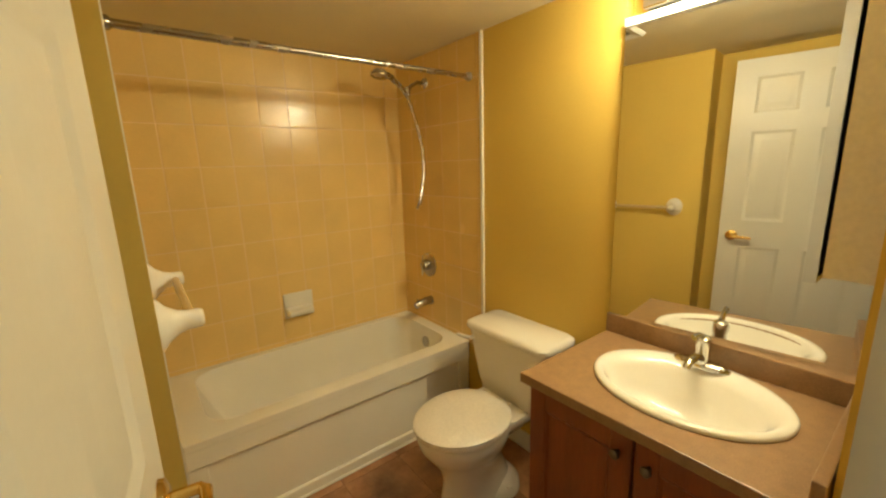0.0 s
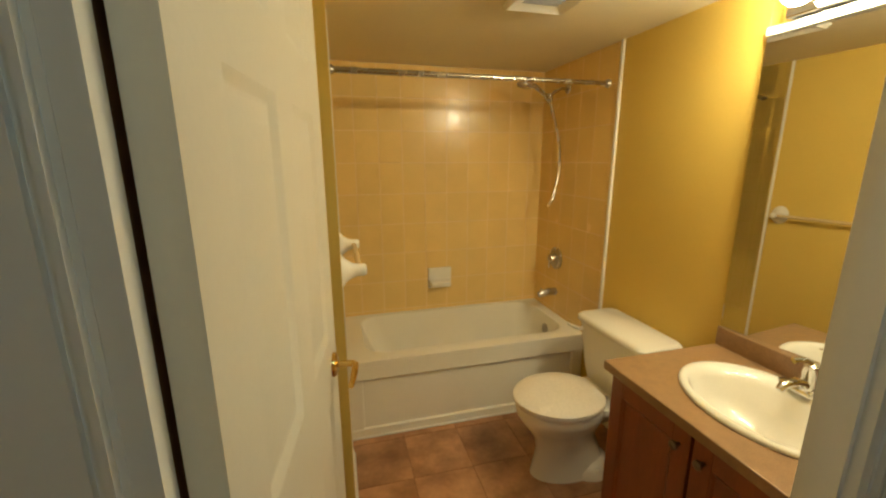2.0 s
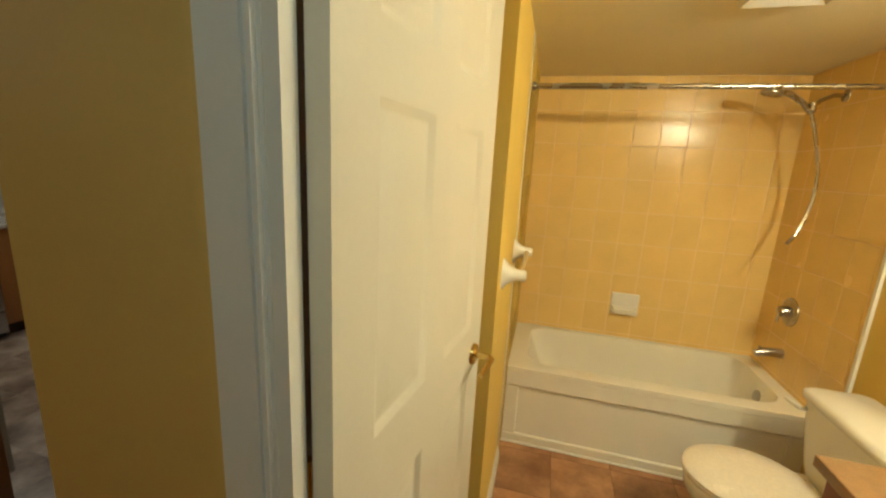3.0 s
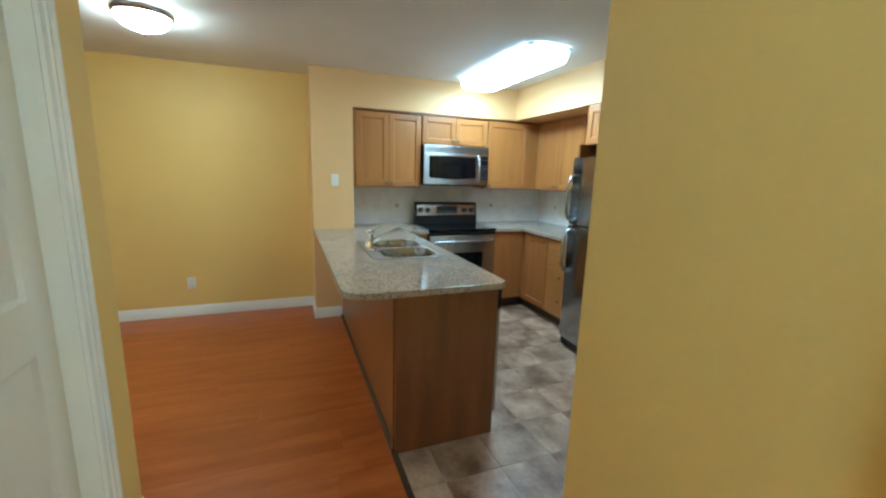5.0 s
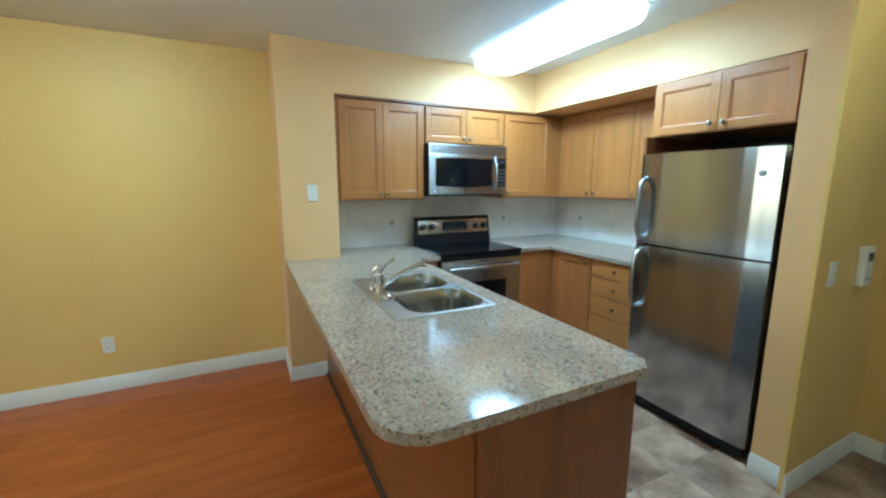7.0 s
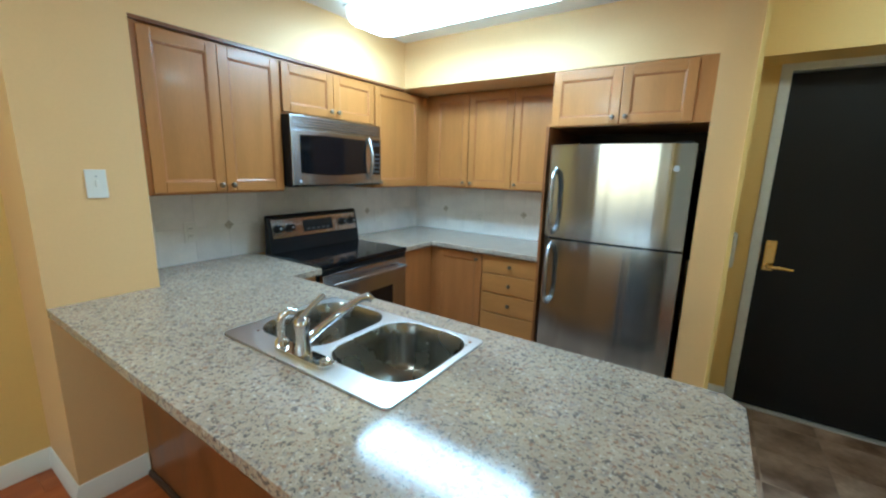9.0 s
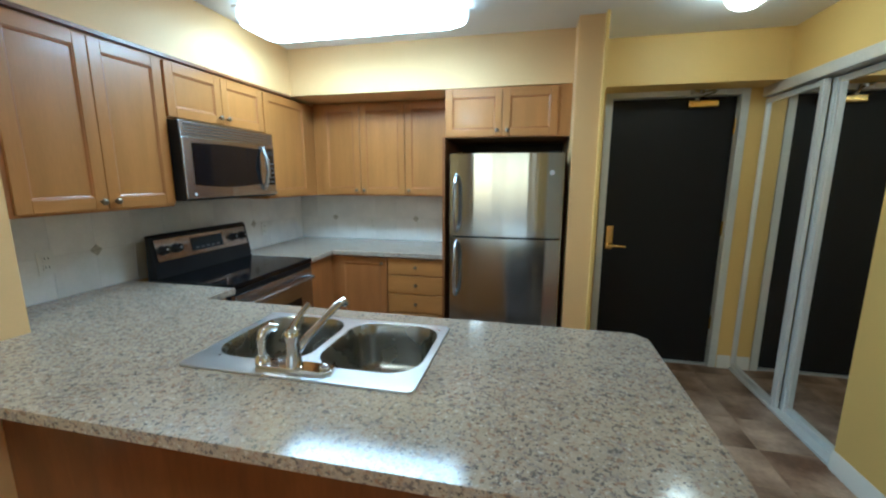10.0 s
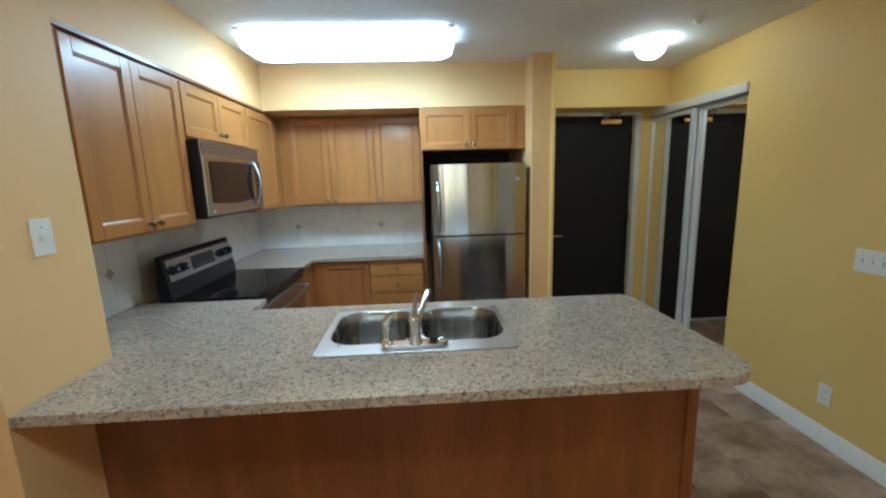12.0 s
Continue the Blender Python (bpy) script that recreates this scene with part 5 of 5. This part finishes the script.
part("spout", tube([(bx0 - 0.012, by0, bz0 + 0.03), (bx0 - 0.06, by0, bz0 + 0.048), (bx0 - 0.105, by0, bz0 + 0.045), (bx0 - 0.12, by0, bz0 + 0.03)], [0.015, 0.014, 0.013, 0.011]), CHROME, bf, "chrome spout")
part("lever", tube([(bx0, by0, bz0 + 0.10), (bx0 - 0.035, by0, bz0 + 0.118), (bx0 - 0.085, by0, bz0 + 0.122)], [0.011, 0.009, 0.010], flat=0.6), CHROME, bf, "chrome lever")

mir = thing("wall_mirror", (BX1, 0.27, 0.89), "large frameless bathroom wall mirror above the vanity", "mirror")
pane = B(BX1 - 0.014, BX1 - 0.008, -0.10, 0.622, VZ + 0.078, 1.925)
bmesh.ops.rotate(pane, cent=(BX1 - 0.010, 0.622, 0), matrix=Matrix.Rotation(radians(3.6), 3, "Z"), verts=pane.verts)
part("glass", pane, MIRROR, mir, "clear mirror pane")
# White strip puts the bulb-lit wall band above the mirror into colour.
part("top_channel", B(BX1 - 0.022, BX1 + 0.049, -0.10, 0.622, 1.927, 1.955), TRIM, mir, "white strip standing for the bulb-lit band above the mirror", bevel=0.002)
bar = thing("vanity_light_bar", (BX1, 0.25, 2.0), "chrome vanity light bar with lit globe bulbs", "vanity light")
part("base_bar", B(BX1 - 0.045, BX1 + 0.049, -0.07, 0.552, 1.958, 2.065), CHROME, bar, "chrome box plate", bevel=0.006)
for k in range(4):
    yb = 0.47 - 0.15 * k
    so = part("socket", C((BX1 - 0.044, yb, 2.006), (-1, 0, 0), 0.022, 0.03), CHROME, bar)
    part("globe_bulb", lathe([(0.014, 0.0), (0.022, 0.008), (0.036, 0.024), (0.042, 0.045), (0.036, 0.067), (0.020, 0.081), (0, 0.086)], (BX1 - 0.072, yb, 2.006), (-1, 0, 0), seg=20), BULB_GLOW, so, "glowing globe bulb", smooth=80)
med = thing("medicine_cabinet", (0.97, -0.104, 1.23), "beige medicine cabinet with chrome-edged mirror door", "medicine cabinet")
part("box", B(0.784, 1.168, -0.1035, -0.030, 1.24, 1.945), SEATP, med, "beige painted box", bevel=0.002)
mdoor = part("door", B(0.780, 1.172, -0.022, -0.008, 1.235, 1.95), BLACKP, med, "dark door core")
part("mirror_face", B(0.786, 1.166, -0.0075, -0.0055, 1.241, 1.944), MIRROR, mdoor, "mirror pane")
part("frame", boxes((0.776, 0.786, -0.024, -0.004, 1.229, 1.956), (1.166, 1.176, -0.024, -0.004, 1.229, 1.956), (0.786, 1.166, -0.024, -0.004, 1.229, 1.241), (0.786, 1.166, -0.024, -0.004, 1.944, 1.956)), CHROME, mdoor, "thin chrome frame")
for hz in (1.36, 1.82):
    part("hinge", B(1.11, 1.15, -0.030, -0.022, hz, hz + 0.05), CHROME, med)
vent = thing("ceiling_vent", (0.545, 0.955, BCEIL), "white square ceiling exhaust vent with cross ribs", "vent")
vx, vy = 0.545, 0.955
def square(r, z):
    return [(vx - r, vy - r, z), (vx + r, vy - r, z), (vx + r, vy + r, z), (vx - r, vy + r, z)]


part("frame", loft([square(0.128, BCEIL - 0.001), square(0.128, BCEIL - 0.008), square(0.118, BCEIL - 0.022), square(0.072, BCEIL - 0.008)], cap_last=False), WHITEP, vent, "white plastic frame with sloped inner faces", smooth=20)
part("backing", B(vx - 0.085, vx + 0.085, vy - 0.085, vy + 0.085, BCEIL - 0.004, BCEIL - 0.001), GAPSHADE, vent, "dark backing painted as the shade in the duct opening")
for k in range(6):
    o = -0.06 + 0.024 * k
    part("slat", B(vx - 0.073, vx + 0.073, vy + o - 0.002, vy + o + 0.002, BCEIL - 0.013, BCEIL - 0.0045), GREYMARK, vent)
structure("tile_trim_east", boxes((BX1 - 0.014, BX1 - 0.001, 1.352, 1.368, RIM, BCEIL)), TRIM, "white edge trim of the tub tiles", "trim")
structure("tile_trim_east_low", boxes((BX1 - 0.014, BX1 - 0.001, 1.352, 1.368, 0.0, RIM)), TRIM, "white edge trim of the tub tiles", "trim")
structure("tile_trim_west", boxes((BX0 + 0.001, BX0 + 0.014, 1.30, 1.316, 0.0, BCEIL)), TRIM, "white edge trim of the tub tiles", "trim")
baseboard("baseboard_bath_east", (BX1, VY1), (BX1, 1.35), (-1, 0), 0.09)
baseboard("baseboard_bath_west", (BX0 + 0.01, 0.66), (BX0 + 0.01, 1.30), (1, 0), 0.09)
baseboard("baseboard_bath_recess", (-0.47, -0.085), (-0.47, 0.66), (1, 0), 0.09)


# ---- pieces of walls and floors ----
def bevelled(w, h, d, e):
    """A flat piece w by h, d thick, with its upper edge broken by e; lies in the xy plane from its corner."""
    bm = loft([[(0, 0, 0), (w, 0, 0), (w, h, 0), (0, h, 0)], [(0, 0, d - e), (w, 0, d - e), (w, h, d - e), (0, h, d - e)], [(e, e, d), (w - e, e, d), (w - e, h - e, d), (e, h - e, d)]], cap_first=True)
    bmesh.ops.recalc_face_normals(bm, faces=bm.faces)
    return bm


CACHE = {}


def piece(name, parent, origin, ux, uy, w, h, d, e, mat):
    key = (name, round(w, 4), round(h, 4), mat.name)
    if key not in CACHE:
        bm = bevelled(w, h, d, e)
        me = bpy.data.meshes.new(name)
        bm.to_mesh(me)
        bm.free()
        me.materials.append(mat)
        CACHE[key] = me
    ob = new(name, CACHE[key])
    ux, uy = Vector(ux), Vector(uy)
    uz = ux.cross(uy)
    m = Matrix((ux, uy, uz)).transposed().to_4x4()
    m.translation = Vector(origin) - ORG[parent]
    ob.parent = parent
    ob.matrix_basis = m
    return ob


def tile_field(name, parent, origin, ux, uy, U, V, pu, pv, u0, v0, gap, d, e, mat, skip=None):
    """Covers U by V with pieces of pitch pu, pv, cut at the borders; joints pass through (u0, v0)."""
    ux, uy = Vector(ux), Vector(uy)
    a = u0 - math.ceil(u0 / pu) * pu
    while a < U - 1e-4:
        c = v0 - math.ceil(v0 / pv) * pv
        while c < V - 1e-4:
            x0_, x1_ = max(a, 0) + gap / 2, min(a + pu, U) - gap / 2
            y0_, y1_ = max(c, 0) + gap / 2, min(c + pv, V) - gap / 2
            if x1_ - x0_ > 0.012 and y1_ - y0_ > 0.012 and not (skip and skip((x0_ + x1_) / 2, (y0_ + y1_) / 2)):
                piece(name, parent, Vector(origin) + ux * x0_ + uy * y0_, ux, uy, x1_ - x0_, y1_ - y0_, d, e, mat)
            c += pv
        a += pu


# tub surround
TZ0, TZ1 = RIM - 0.012, BCEIL - 0.002
sn = structure("tile_bed_north", boxes((BX0 + 0.001, BX1 - 0.001, BY1 - 0.0092, BY1 - 0.0005, TZ0, TZ1)), BGROUT, "tiled wall behind the bathtub", "tile wall")
tile_field("wall_tile", sn, (BX0 + 0.004, BY1 - 0.003, TZ0), (1, 0, 0), (0, 0, 1), BX1 - BX0 - 0.008, TZ1 - TZ0, 0.152, 0.203, 0.133, 0.035, 0.0038, 0.007, 0.0016, BTILE)
se = structure("tile_bed_east", boxes((BX1 - 0.0092, BX1 - 0.0005, 1.368, BY1 - 0.004, TZ0, TZ1)), BGROUT, "tiled wall with shower fittings", "tile wall")
tile_field("wall_tile", se, (BX1 - 0.003, BY1 - 0.010, TZ0), (0, -1, 0), (0, 0, 1), BY1 - 1.380, TZ1 - TZ0, 0.152, 0.203, 0.152, 0.035, 0.0038, 0.007, 0.0016, BTILE)
sw_ = structure("tile_bed_west", boxes((BX0 + 0.0005, BX0 + 0.0092, 1.318, BY1 - 0.004, TZ0, TZ1)), BGROUT, "tiled wall at the foot of the bathtub", "tile wall")
tile_field("wall_tile", sw_, (BX0 + 0.003, 1.318, TZ0), (0, 1, 0), (0, 0, 1), BY1 - 1.328, TZ1 - TZ0, 0.152, 0.203, 0.066, 0.035, 0.0038, 0.007, 0.0016, BTILE)

# backsplash
bw = structure("backsplash_west", boxes((TILE_X + 0.0005, TILE_X + 0.0068, PIER_Y + 0.002, BACK_Y - 0.004, 0.90, UB + 0.06)), SPLASHGROUT, "pale grey tiled backsplash behind the range", "backsplash")
tile_field("backsplash_tile", bw, (TILE_X + 0.002, PIER_Y + 0.002, 0.911), (0, 1, 0), (0, 0, 1), BACK_Y + 0.056, UB - 0.912, 0.2, 0.2, 0.139, 0.2, 0.003, 0.006, 0.0008, SPLASH)
bn = structure("backsplash_north", boxes((TILE_X + 0.003, -3.27, BACK_Y - 0.0068, BACK_Y - 0.0005, 0.90, UB + 0.02)), SPLASHGROUT, "pale grey tiled backsplash in the corner", "backsplash")
tile_field("backsplash_tile", bn, (TILE_X + 0.010, BACK_Y - 0.002, 0.911), (1, 0, 0), (0, 0, 1), 1.57, UB - 0.912, 0.2, 0.2, 0.164, 0.2, 0.003, 0.006, 0.0008, SPLASH)
for y in (0.475, 1.675):
    piece("deco_inset", bw, (TILE_X + 0.0085, y, 1.111 - 0.03), (0, 0.7071, 0.7071), (0, -0.7071, 0.7071), 0.042, 0.042, 0.003, 0.001, DECO)
for x in (-4.476, -3.676):
    piece("deco_inset", bn, (x, BACK_Y - 0.0085, 1.111 - 0.03), (0.7071, 0, 0.7071), (-0.7071, 0, 0.7071), 0.042, 0.042, 0.003, 0.001, DECO)

# laminate planks run along y
rg = random.Random(4)
pw, pl = 0.192, 1.21
xk = DIN_X
while xk < 1.36:
    yk = -5.08 - rg.random() * pl
    while yk < -0.205:
        a, b = max(yk, -5.08), min(yk + pl, -0.205)
        inside = not (xk > -2.2 and b < -1.29)
        if xk > -2.2 - pw and inside:
            a = max(a, -1.30) if xk > -2.2 else a
        if inside and b - a > 0.03:
            piece("plank", floor_dining, (xk + 0.0004, a + 0.0003, -0.0098), (1, 0, 0), (0, 1, 0), min(pw, 1.37 - xk) - 0.0008, b - a - 0.0006, 0.0098, 0.0008, LAMINATE)
        yk += pl
    xk += pw

# floor tiles of kitchen and entry
tile_field("floor_tile_piece", floor_tile, (TILE_X, -0.195, -0.0075), (1, 0, 0), (0, 1, 0), -0.56 - TILE_X, 2.45, 0.305, 0.305, 0.12, 0.18, 0.004, 0.0075, 0.0015, SLATE,
           skip=lambda u, v: u + TILE_X < -4.3 or (u + TILE_X > -1.06 and v - 0.195 < 1.0) or u + TILE_X > -0.56)
tile_field("floor_tile_piece", floor_bath, (-0.47, -0.195, -0.0055), (1, 0, 0), (0, 1, 0), 1.67, 1.70, 0.305, 0.305, 0.2, 0.1, 0.003, 0.0055, 0.0012, SLATE_WARM)
structure("floor_threshold", boxes((-4.49, -0.52, -0.215, -0.185, -0.005, 0.006)), TOEKICK, "dark metal strip between laminate and tile", "threshold")
